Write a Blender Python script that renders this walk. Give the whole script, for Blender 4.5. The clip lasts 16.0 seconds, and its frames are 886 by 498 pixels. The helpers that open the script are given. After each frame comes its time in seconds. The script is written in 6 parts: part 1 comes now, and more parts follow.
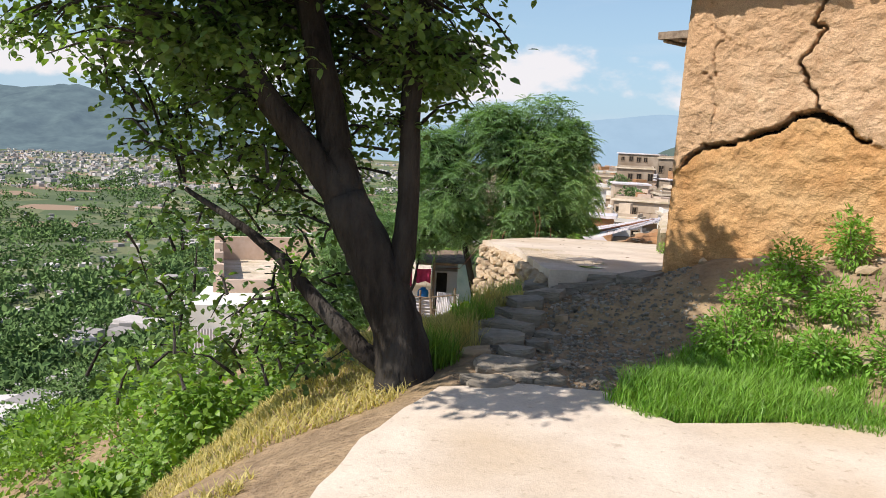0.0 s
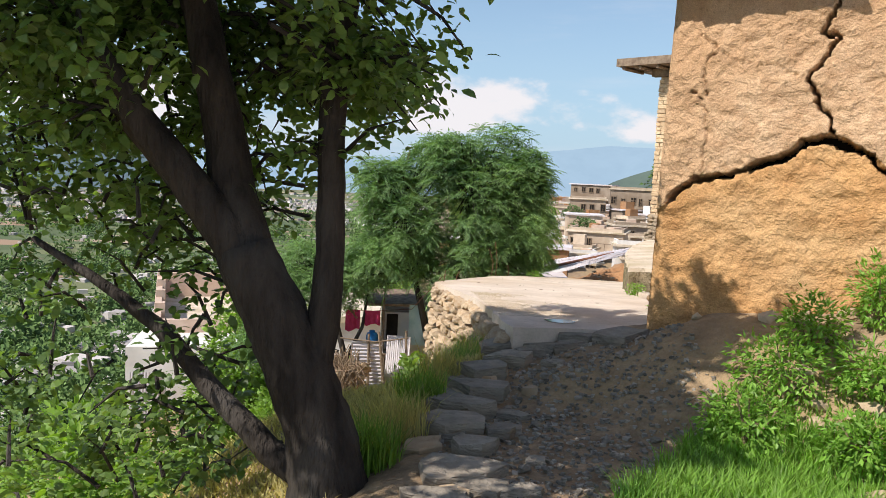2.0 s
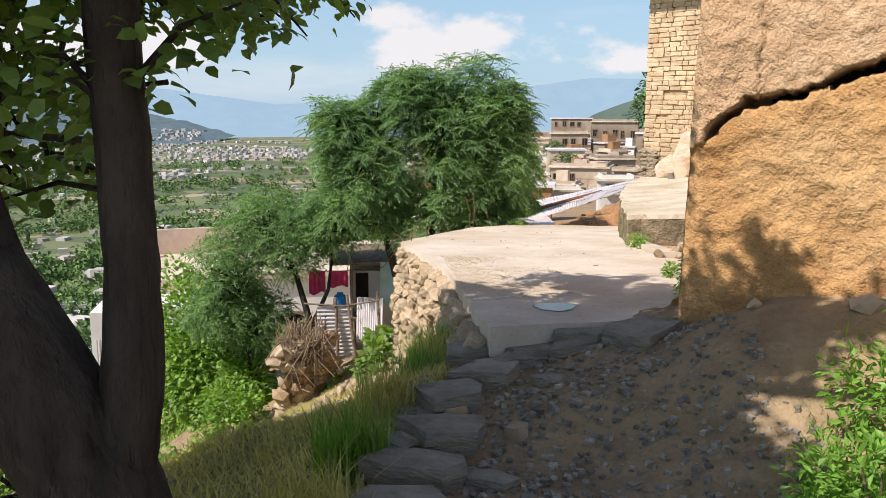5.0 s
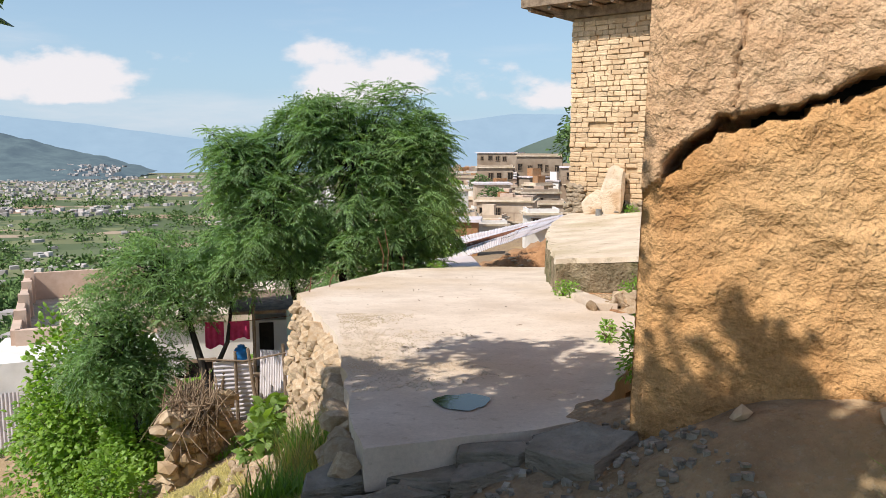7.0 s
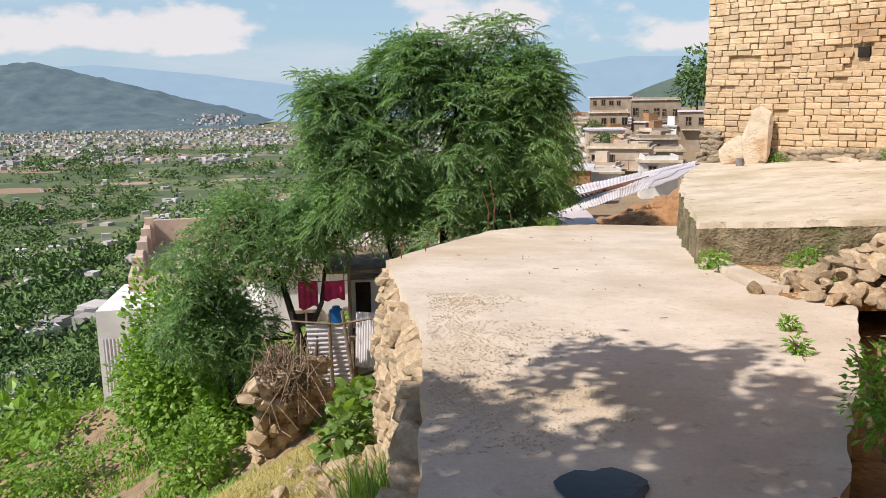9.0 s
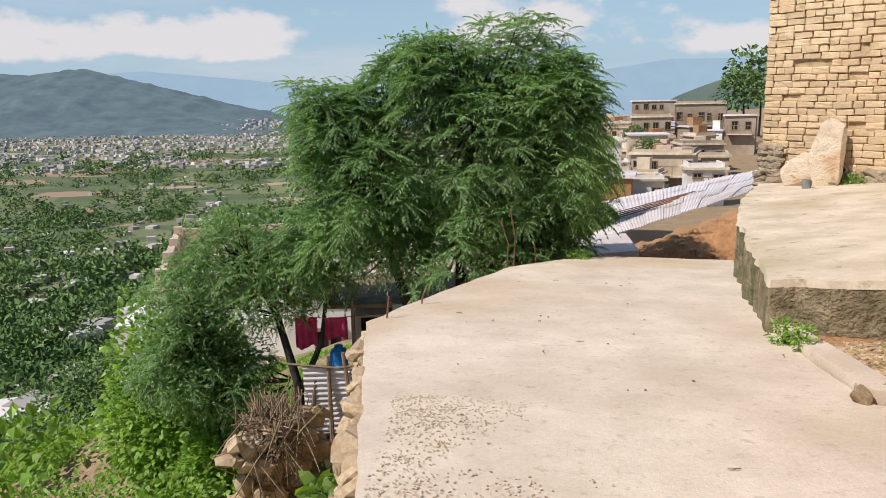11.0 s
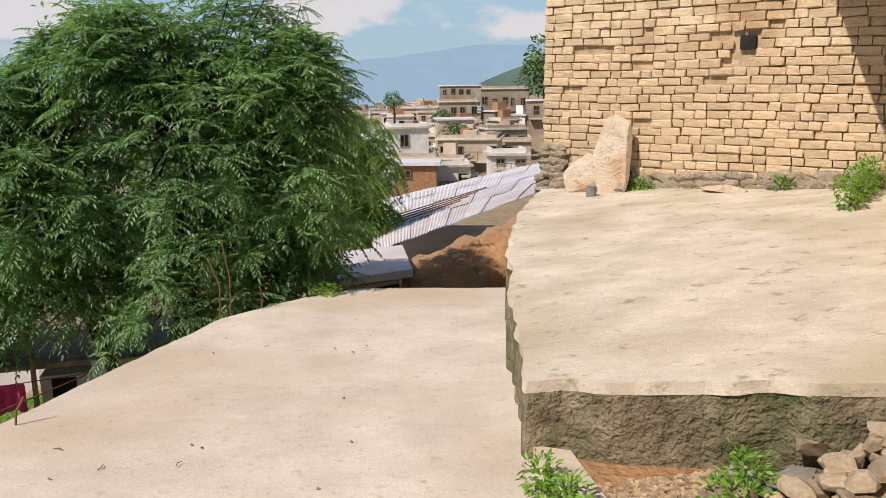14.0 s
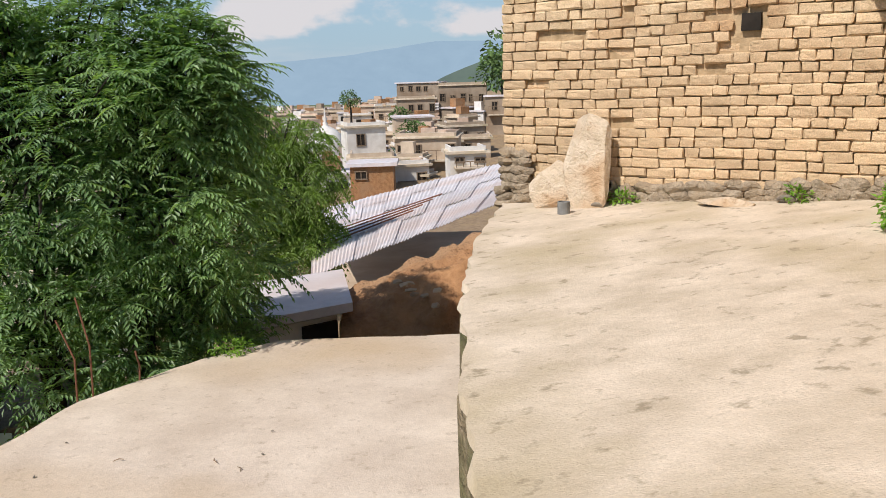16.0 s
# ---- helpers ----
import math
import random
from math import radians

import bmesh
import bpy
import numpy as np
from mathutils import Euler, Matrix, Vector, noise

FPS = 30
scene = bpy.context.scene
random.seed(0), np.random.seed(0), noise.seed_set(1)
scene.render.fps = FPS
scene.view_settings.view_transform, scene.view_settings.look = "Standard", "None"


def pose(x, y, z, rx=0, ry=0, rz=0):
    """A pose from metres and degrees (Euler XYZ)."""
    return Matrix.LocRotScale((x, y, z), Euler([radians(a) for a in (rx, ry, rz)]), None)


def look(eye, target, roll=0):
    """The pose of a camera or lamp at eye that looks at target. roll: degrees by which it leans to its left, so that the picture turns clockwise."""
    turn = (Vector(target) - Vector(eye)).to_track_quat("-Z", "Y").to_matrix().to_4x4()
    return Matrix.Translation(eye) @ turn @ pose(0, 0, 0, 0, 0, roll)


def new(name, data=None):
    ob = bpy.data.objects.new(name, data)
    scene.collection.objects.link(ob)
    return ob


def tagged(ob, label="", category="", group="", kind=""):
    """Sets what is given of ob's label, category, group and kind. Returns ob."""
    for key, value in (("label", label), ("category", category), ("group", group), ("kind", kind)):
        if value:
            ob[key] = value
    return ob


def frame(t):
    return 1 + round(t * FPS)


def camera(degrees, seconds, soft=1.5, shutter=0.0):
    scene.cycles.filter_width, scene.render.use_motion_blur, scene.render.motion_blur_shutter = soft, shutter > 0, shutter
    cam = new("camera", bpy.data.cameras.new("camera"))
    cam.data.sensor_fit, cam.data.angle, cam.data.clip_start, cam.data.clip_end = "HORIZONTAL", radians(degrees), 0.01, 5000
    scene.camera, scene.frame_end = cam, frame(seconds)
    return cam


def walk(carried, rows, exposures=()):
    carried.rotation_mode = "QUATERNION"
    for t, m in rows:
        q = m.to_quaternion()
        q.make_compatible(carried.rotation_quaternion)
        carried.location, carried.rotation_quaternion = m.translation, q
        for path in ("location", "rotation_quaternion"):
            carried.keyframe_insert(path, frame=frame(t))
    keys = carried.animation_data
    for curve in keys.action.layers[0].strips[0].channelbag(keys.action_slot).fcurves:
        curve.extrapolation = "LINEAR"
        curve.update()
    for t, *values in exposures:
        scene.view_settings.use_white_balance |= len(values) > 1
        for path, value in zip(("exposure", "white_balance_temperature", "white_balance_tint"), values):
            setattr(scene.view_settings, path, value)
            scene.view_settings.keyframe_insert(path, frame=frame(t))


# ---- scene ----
cam = camera(59.5, 16.0, soft=0.7)
PATH = [
    (0, (0.344, 1.232, 1.177), (0.327, 3.212, 0.899), 2.9),
    (0.5, (0.341, 1.537, 1.178), (0.403, 3.523, 0.956), 3.2),
    (1, (0.332, 1.8, 1.183), (0.461, 3.786, 0.981), 3.3),
    (1.5, (0.396, 2.145, 1.201), (0.481, 4.134, 1.01), 3.2),
    (2, (0.428, 2.406, 1.188), (0.523, 4.394, 0.995), 2.7),
    (2.5, (0.438, 2.707, 1.199), (0.583, 4.688, 0.965), 1.6),
    (3, (0.532, 3.007, 1.163), (0.675, 4.978, 0.854), -0.4),
    (3.2, (0.55, 3.115, 1.159), (0.697, 5.086, 0.855), -0.2),
    (5.3, (0.735, 4.25, 1.182), (0.875, 6.215, 0.835), 0.2),
    (5.5, (0.75, 4.355, 1.195), (0.943, 6.316, 0.848), -0.2),
    (6, (0.872, 4.677, 1.181), (1.095, 6.637, 0.846), -0.6),
    (6.5, (0.995, 4.956, 1.21), (1.281, 6.91, 0.894), -0.2),
    (7, (1.071, 5.272, 1.146), (1.393, 7.229, 0.89), 0.1),
    (7.5, (1.138, 5.607, 1.096), (1.332, 7.572, 0.778), -0.5),
    (8, (1.192, 5.899, 1.096), (1.317, 7.863, 0.743), -0.0),
    (8.2, (1.195, 6.035, 1.076), (1.282, 8.001, 0.714), -0.3),
    (10.3, (1.422, 7.515, 1.161), (1.417, 9.473, 0.757), -1.2),
    (10.5, (1.472, 7.682, 1.174), (1.407, 9.641, 0.773), -1.7),
    (11, (1.577, 8.078, 1.183), (1.516, 10.042, 0.806), -1.0),
    (11.5, (1.638, 8.298, 1.265), (1.778, 10.261, 0.905), -2.1),
    (12, (1.871, 8.618, 1.254), (2.135, 10.561, 0.858), -2.0),
    (12.5, (2.086, 8.93, 1.272), (2.342, 10.874, 0.874), -0.9),
    (13, (2.25, 9.314, 1.268), (2.612, 11.24, 0.873), -0.2),
    (13.5, (2.446, 9.733, 1.232), (2.854, 11.645, 0.81), -1.3),
    (14, (2.587, 10.104, 1.251), (2.985, 12.017, 0.828), -0.6),
    (14.5, (2.689, 10.52, 1.236), (3.085, 12.438, 0.832), -0.8),
    (15, (2.846, 10.922, 1.186), (3.23, 12.846, 0.796), -1.5),
    (15.5, (3.002, 11.268, 1.221), (3.377, 13.192, 0.825), -1.9),
    (16, (3.107, 11.631, 1.226), (3.598, 13.52, 0.794), -1.6),
]
walk(cam, [(t, look(eye, target, roll)) for t, eye, target, roll in PATH], exposures=[(0, 0.27), (5.5, 0.27), (8, 0.2), (11, 0.02), (16, -0.06)])
# ---- light and sky ----
SUN = Vector((-0.85, -0.53, 1.11)).normalized()
sun = new("sun", bpy.data.lights.new("sun", "SUN"))
sun.data.energy, sun.data.angle, sun.data.color = 5.0, radians(0.55), (1.0, 0.925, 0.86)
sun.matrix_world = look(SUN * 50, (0, 0, 0))
tagged(sun, kind="structure")

world = bpy.data.worlds.new("sky")
scene.world = world
world.use_nodes = True
wn = world.node_tree
wn.nodes.clear()
sky = wn.nodes.new("ShaderNodeTexSky")
sky.sky_type, sky.sun_disc = "NISHITA", False
sky.sun_elevation = math.asin(SUN.z)
sky.sun_rotation = math.atan2(SUN.x, SUN.y)
sky.air_density, sky.dust_density, sky.ozone_density = 1.0, 0.5, 2.2
tc = wn.nodes.new("ShaderNodeTexCoord")
sep = wn.nodes.new("ShaderNodeSeparateXYZ")
wn.links.new(tc.outputs["Generated"], sep.inputs[0])
def sky_noise(scale, move, detail, rough):
    """Cloud noise over the directions of the sky."""
    m_ = wn.nodes.new("ShaderNodeMapping")
    m_.inputs["Scale"].default_value, m_.inputs["Location"].default_value = scale, move
    wn.links.new(tc.outputs["Generated"], m_.inputs[0])
    n_ = wn.nodes.new("ShaderNodeTexNoise")
    n_.inputs["Scale"].default_value, n_.inputs["Detail"].default_value, n_.inputs["Roughness"].default_value = 1.0, detail, rough
    wn.links.new(m_.outputs[0], n_.inputs["Vector"])
    return n_.outputs["Fac"]


def sky_math(op, a, b_):
    m_ = wn.nodes.new("ShaderNodeMath")
    m_.operation = op
    for k, q in enumerate((a, b_)):
        if isinstance(q, (int, float)):
            m_.inputs[k].default_value = q
        else:
            wn.links.new(q, m_.inputs[k])
    return m_.outputs[0]


def sky_range(value, lo, hi, a, b_):
    m_ = wn.nodes.new("ShaderNodeMapRange")
    m_.interpolation_type = "SMOOTHSTEP"
    for key, q in (("From Min", lo), ("From Max", hi), ("To Min", a), ("To Max", b_)):
        m_.inputs[key].default_value = q
    wn.links.new(value, m_.inputs["Value"])
    return m_.outputs[0]


# heaped clouds in a belt above the far ranges, thin veils higher up
heap_n = sky_math("ADD", sky_noise((5.2, 5.2, 9.5), (2.3, 0.4, 0.15), 9.0, 0.56), sky_math("MULTIPLY", sky_noise((2.2, 2.2, 1.0), (0.9, 3.1, 0.0), 3.0, 0.5), 0.5))
belt = sky_math("SUBTRACT", sky_range(sep.outputs["Z"], 0.025, 0.07, -0.2, 0.1), sky_range(sep.outputs["Z"], 0.08, 0.19, 0.0, 0.3))
puffs = sky_range(sky_math("ADD", heap_n, belt), 0.77, 0.87, 0.0, 0.88)
veil = sky_range(sky_noise((2.0, 2.0, 13.0), (5.3, 1.4, 0.6), 7.0, 0.6), 0.45, 0.75, 0.0, 0.42)
cover = sky_math("MAXIMUM", puffs, veil)
mixc = wn.nodes.new("ShaderNodeMix")
mixc.data_type = "RGBA"
wn.links.new(cover, mixc.inputs["Factor"])
wn.links.new(sky.outputs[0], mixc.inputs["A"])
mixc.inputs["B"].default_value = (6.9, 6.5, 6.6, 1)
air = wn.nodes.new("ShaderNodeMapRange")
air.inputs["From Min"].default_value, air.inputs["From Max"].default_value = 0.0, 0.34
air.inputs["To Min"].default_value, air.inputs["To Max"].default_value = 0.9, 0.0
wn.links.new(sep.outputs["Z"], air.inputs["Value"])
mixa = wn.nodes.new("ShaderNodeMix")
mixa.data_type = "RGBA"
wn.links.new(air.outputs[0], mixa.inputs["Factor"])
wn.links.new(sky.outputs[0], mixa.inputs["A"])
mixa.inputs["B"].default_value = (3.1, 4.5, 5.9, 1)
wn.links.new(mixa.outputs["Result"], mixc.inputs["A"])
bg = wn.nodes.new("ShaderNodeBackground")
bg.inputs["Strength"].default_value = 0.115
wn.links.new(mixc.outputs["Result"], bg.inputs[0])
wo = wn.nodes.new("ShaderNodeOutputWorld")
wn.links.new(bg.outputs[0], wo.inputs[0])


# ---- materials ----
def surf(name, c1, c2, scale=4.0, c3=None, big=0.4, rough=0.9, bump=0.3, bscale=None, metal=0.0, lift=0.02, spec=0.25, vary=0.0, lowx=0.35, highx=0.65, speck=None, sscale=60.0, samount=0.6, coarse=0.0, cscale=12.0, grain=None, stretch=None):
    """Two tones of grain, a third of broad patches, and fine relief."""
    m = bpy.data.materials.new(name)
    m.use_nodes = True
    nt = m.node_tree
    b = nt.nodes["Principled BSDF"]
    b.inputs["Roughness"].default_value, b.inputs["Metallic"].default_value = rough, metal
    b.inputs["Specular IOR Level"].default_value = spec
    t = nt.nodes.new("ShaderNodeTexCoord")
    if stretch:
        t0 = t
        t = nt.nodes.new("ShaderNodeVectorMath")
        t.operation = "MULTIPLY"
        t.inputs[1].default_value = stretch
        t.outputs[0].name = "Object"
        nt.links.new(t0.outputs["Object"], t.inputs[0])
    n1 = nt.nodes.new("ShaderNodeTexNoise")
    n1.inputs["Scale"].default_value, n1.inputs["Detail"].default_value, n1.inputs["Roughness"].default_value = scale, 8, 0.65
    nt.links.new(t.outputs["Object"], n1.inputs["Vector"])
    r = nt.nodes.new("ShaderNodeValToRGB")
    r.color_ramp.elements[0].position, r.color_ramp.elements[1].position = lowx, highx
    r.color_ramp.elements[0].color, r.color_ramp.elements[1].color = (*c1, 1), (*c2, 1)
    nt.links.new(n1.outputs["Fac"], r.inputs[0])
    out = r.outputs[0]
    if c3:
        n2 = nt.nodes.new("ShaderNodeTexNoise")
        n2.inputs["Scale"].default_value, n2.inputs["Detail"].default_value = big, 6
        nt.links.new(t.outputs["Object"], n2.inputs["Vector"])
        r2 = nt.nodes.new("ShaderNodeMapRange")
        r2.inputs["From Min"].default_value, r2.inputs["From Max"].default_value = 0.48, 0.68
        nt.links.new(n2.outputs["Fac"], r2.inputs["Value"])
        mx = nt.nodes.new("ShaderNodeMix")
        mx.data_type = "RGBA"
        nt.links.new(r2.outputs[0], mx.inputs["Factor"])
        nt.links.new(out, mx.inputs["A"])
        mx.inputs["B"].default_value = (*c3, 1)
        out = mx.outputs["Result"]
    if speck:
        n4 = nt.nodes.new("ShaderNodeTexNoise")
        n4.inputs["Scale"].default_value, n4.inputs["Detail"].default_value, n4.inputs["Roughness"].default_value = sscale, 4, 0.7
        nt.links.new(t.outputs["Object"], n4.inputs["Vector"])
        r4 = nt.nodes.new("ShaderNodeMapRange")
        r4.inputs["From Min"].default_value, r4.inputs["From Max"].default_value, r4.inputs["To Max"].default_value = 0.58, 0.68, samount
        nt.links.new(n4.outputs["Fac"], r4.inputs["Value"])
        m4 = nt.nodes.new("ShaderNodeMix")
        m4.data_type = "RGBA"
        nt.links.new(r4.outputs[0], m4.inputs["Factor"])
        nt.links.new(out, m4.inputs["A"])
        m4.inputs["B"].default_value = (*speck, 1)
        out = m4.outputs["Result"]
    if grain:
        n5 = nt.nodes.new("ShaderNodeTexNoise")
        n5.inputs["Scale"].default_value, n5.inputs["Detail"].default_value, n5.inputs["Roughness"].default_value = grain, 3, 0.8
        swing = 0.1 if grain < 80 else 0.24
        nt.links.new(t.outputs["Object"], n5.inputs["Vector"])
        r5 = nt.nodes.new("ShaderNodeMapRange")
        r5.inputs["From Min"].default_value, r5.inputs["From Max"].default_value, r5.inputs["To Min"].default_value, r5.inputs["To Max"].default_value = 0.3, 0.7, 1 - swing, 1 + swing * 0.8
        nt.links.new(n5.outputs["Fac"], r5.inputs["Value"])
        h5 = nt.nodes.new("ShaderNodeHueSaturation")
        nt.links.new(r5.outputs[0], h5.inputs["Value"])
        nt.links.new(out, h5.inputs["Color"])
        out = h5.outputs[0]
    if vary:
        oi = nt.nodes.new("ShaderNodeObjectInfo")
        ge = nt.nodes.new("ShaderNodeNewGeometry")
        am = nt.nodes.new("ShaderNodeMath")
        am.operation = "ADD"
        nt.links.new(oi.outputs["Random"], am.inputs[0])
        nt.links.new(ge.outputs["Random Per Island"], am.inputs[1])
        fr = nt.nodes.new("ShaderNodeMath")
        fr.operation = "FRACT"
        nt.links.new(am.outputs[0], fr.inputs[0])
        mr = nt.nodes.new("ShaderNodeMapRange")
        mr.inputs["To Min"].default_value, mr.inputs["To Max"].default_value = 1 - vary, 1 + vary
        nt.links.new(fr.outputs[0], mr.inputs["Value"])
        hs = nt.nodes.new("ShaderNodeHueSaturation")
        nt.links.new(mr.outputs[0], hs.inputs["Value"])
        nt.links.new(out, hs.inputs["Color"])
        out = hs.outputs[0]
    nt.links.new(out, b.inputs["Base Color"])
    if bump:
        n3 = nt.nodes.new("ShaderNodeTexNoise")
        n3.inputs["Scale"].default_value, n3.inputs["Detail"].default_value = bscale or scale * 5, 6
        nt.links.new(t.outputs["Object"], n3.inputs["Vector"])
        bu = nt.nodes.new("ShaderNodeBump")
        bu.inputs["Strength"].default_value, bu.inputs["Distance"].default_value = bump, lift
        nt.links.new(n3.outputs["Fac"], bu.inputs["Height"])
        if coarse:
            n6 = nt.nodes.new("ShaderNodeTexNoise")
            n6.inputs["Scale"].default_value, n6.inputs["Detail"].default_value, n6.inputs["Roughness"].default_value = cscale, 5, 0.6
            nt.links.new(t.outputs["Object"], n6.inputs["Vector"])
            b6 = nt.nodes.new("ShaderNodeBump")
            b6.inputs["Strength"].default_value, b6.inputs["Distance"].default_value = 0.8, coarse
            nt.links.new(n6.outputs["Fac"], b6.inputs["Height"])
            nt.links.new(b6.outputs[0], bu.inputs["Normal"])
        nt.links.new(bu.outputs[0], b.inputs["Normal"])
    return m


def leafy(name, c1, c2, shine=0.45):
    """Leaf: tone by leaf, light passing through."""
    m = surf(name, c1, c2, 1.3, rough=shine, bump=0, vary=0.35, spec=0.4, lowx=0.3, highx=0.7)
    nt = m.node_tree
    b = nt.nodes["Principled BSDF"]
    base = b.inputs["Base Color"].links[0].from_socket
    tr = nt.nodes.new("ShaderNodeBsdfTranslucent")
    gm = nt.nodes.new("ShaderNodeMix")
    gm.data_type, gm.blend_type = "RGBA", "MULTIPLY"
    gm.inputs["Factor"].default_value = 1.0
    gm.inputs["B"].default_value = (1.5, 1.6, 0.5, 1)
    nt.links.new(base, gm.inputs["A"])
    nt.links.new(gm.outputs["Result"], tr.inputs["Color"])
    ms = nt.nodes.new("ShaderNodeMixShader")
    ms.inputs[0].default_value = 0.4
    nt.links.new(b.outputs[0], ms.inputs[1])
    nt.links.new(tr.outputs[0], ms.inputs[2])
    nt.links.new(ms.outputs[0], nt.nodes["Material Output"].inputs[0])
    return m


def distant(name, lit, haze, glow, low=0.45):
    """A far range, the valley's hazy air put in as a bluish glow."""
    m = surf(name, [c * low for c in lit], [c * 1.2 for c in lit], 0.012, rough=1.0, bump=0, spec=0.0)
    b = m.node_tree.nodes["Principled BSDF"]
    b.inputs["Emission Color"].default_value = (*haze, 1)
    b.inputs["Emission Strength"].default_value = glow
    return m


M_CONC = surf("pale_concrete", (0.53, 0.44, 0.35), (0.69, 0.595, 0.49), 1.6, c3=(0.52, 0.405, 0.28), big=0.6, bump=0.35, bscale=120, lift=0.004, speck=(0.36, 0.28, 0.20), sscale=14, samount=0.5, coarse=0.006, cscale=6, grain=55)
M_SLAB = surf("weathered_concrete", (0.50, 0.42, 0.315), (0.68, 0.585, 0.465), 2.4, c3=(0.45, 0.375, 0.25), big=0.8, bump=0.6, bscale=95, lift=0.006, speck=(0.24, 0.195, 0.125), sscale=6.5, samount=0.7, coarse=0.008, cscale=9, grain=60, stretch=(0.85, 1.3, 1.0))
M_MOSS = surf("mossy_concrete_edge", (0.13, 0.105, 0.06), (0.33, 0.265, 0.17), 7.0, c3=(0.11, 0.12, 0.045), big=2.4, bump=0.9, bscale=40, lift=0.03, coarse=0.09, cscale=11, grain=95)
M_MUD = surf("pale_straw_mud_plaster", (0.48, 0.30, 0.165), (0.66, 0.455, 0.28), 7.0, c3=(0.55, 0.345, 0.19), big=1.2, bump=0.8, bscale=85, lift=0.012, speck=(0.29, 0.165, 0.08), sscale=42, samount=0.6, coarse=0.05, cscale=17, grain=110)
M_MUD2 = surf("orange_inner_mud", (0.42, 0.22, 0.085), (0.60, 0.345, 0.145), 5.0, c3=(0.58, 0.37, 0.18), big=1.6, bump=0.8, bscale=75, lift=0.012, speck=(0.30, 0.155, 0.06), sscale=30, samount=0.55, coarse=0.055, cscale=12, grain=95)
M_BRICK = surf("buff_brick", (0.56, 0.415, 0.25), (0.73, 0.565, 0.37), 6.0, c3=(0.47, 0.31, 0.175), big=1.6, bump=0.8, bscale=60, lift=0.012, vary=0.12, speck=(0.34, 0.22, 0.13), sscale=34, samount=0.45, coarse=0.02, cscale=22, grain=90)
M_MORTAR = surf("mud_mortar", (0.32, 0.23, 0.13), (0.52, 0.385, 0.235), 9.0, bump=0.6, bscale=40)
M_PALE = surf("pale_weathered_stone", (0.50, 0.40, 0.28), (0.70, 0.60, 0.47), 7.0, c3=(0.48, 0.33, 0.2), big=3.5, bump=0.8, bscale=45, lift=0.02, speck=(0.3, 0.2, 0.11), sscale=14, samount=0.6, coarse=0.05, cscale=9)
M_STONE = surf("grey_schist", (0.19, 0.165, 0.13), (0.37, 0.325, 0.26), 5.0, c3=(0.28, 0.22, 0.15), big=1.3, bump=0.7, bscale=30, lift=0.02, vary=0.2, coarse=0.03, cscale=12, stretch=(1.0, 1.0, 3.0))
M_FOOT = surf("coarse_grey_mortar", (0.24, 0.19, 0.13), (0.46, 0.38, 0.28), 9.0, c3=(0.33, 0.25, 0.16), big=3.0, bump=0.9, bscale=50, lift=0.02, coarse=0.06, cscale=14, grain=95)
M_RUBBLE = surf("buff_rubble_stone", (0.34, 0.25, 0.16), (0.52, 0.41, 0.28), 6.0, c3=(0.36, 0.24, 0.13), big=2.5, bump=0.5, bscale=35, lift=0.015, vary=0.22)
M_EARTH = surf("red_earth", (0.26, 0.13, 0.06), (0.42, 0.23, 0.11), 5.0, c3=(0.33, 0.2, 0.11), big=1.2, bump=0.9, bscale=18, lift=0.05)
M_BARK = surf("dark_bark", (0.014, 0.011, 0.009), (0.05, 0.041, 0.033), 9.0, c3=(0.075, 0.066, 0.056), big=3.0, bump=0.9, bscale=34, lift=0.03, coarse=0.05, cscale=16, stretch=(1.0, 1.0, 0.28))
M_LEAF = leafy("dark_broad_leaf", (0.075, 0.14, 0.038), (0.17, 0.255, 0.07), 0.4)
M_FROND = leafy("feathery_leaf", (0.105, 0.20, 0.085), (0.25, 0.375, 0.165))
M_WILLOW = leafy("pale_hanging_leaf", (0.12, 0.20, 0.04), (0.22, 0.32, 0.08))
M_BUSH = leafy("bush_leaf", (0.12, 0.23, 0.035), (0.26, 0.39, 0.07))
M_GRASS = leafy("fresh_grass", (0.13, 0.27, 0.035), (0.25, 0.41, 0.075))
M_DRY = leafy("dry_grass", (0.42, 0.36, 0.15), (0.58, 0.50, 0.24), 0.8)
M_WHITE = surf("whitewashed_wall", (0.62, 0.60, 0.56), (0.74, 0.72, 0.68), 1.5, c3=(0.55, 0.52, 0.47), big=0.5, bump=0.2, bscale=20)
M_PINK = surf("pinkish_parapet_plaster", (0.50, 0.36, 0.27), (0.60, 0.46, 0.36), 2.0, c3=(0.48, 0.38, 0.3), big=0.6, bump=0.2, bscale=20)
M_TOWN = surf("dull_town_plaster", (0.34, 0.27, 0.20), (0.52, 0.43, 0.33), 0.6, c3=(0.30, 0.22, 0.15), big=0.2, bump=0.0, vary=0.35)
# shade inside openings, put into a near-black base colour
M_DARK = surf("painted_interior_shade", (0.012, 0.01, 0.008), (0.03, 0.025, 0.02), 5.0, bump=0)
M_TIN = surf("weathered_tin_sheet", (0.58, 0.55, 0.56), (0.74, 0.70, 0.71), 3.0, c3=(0.62, 0.52, 0.48), big=0.5, rough=0.6, metal=0.1, bump=0.1, vary=0.08)
M_RUST = surf("rusty_iron", (0.12, 0.05, 0.03), (0.25, 0.12, 0.07), 12.0, rough=0.8, bump=0.4)
M_WOOD = surf("grey_weathered_wood", (0.14, 0.10, 0.07), (0.30, 0.23, 0.16), 8.0, bump=0.5, bscale=40)
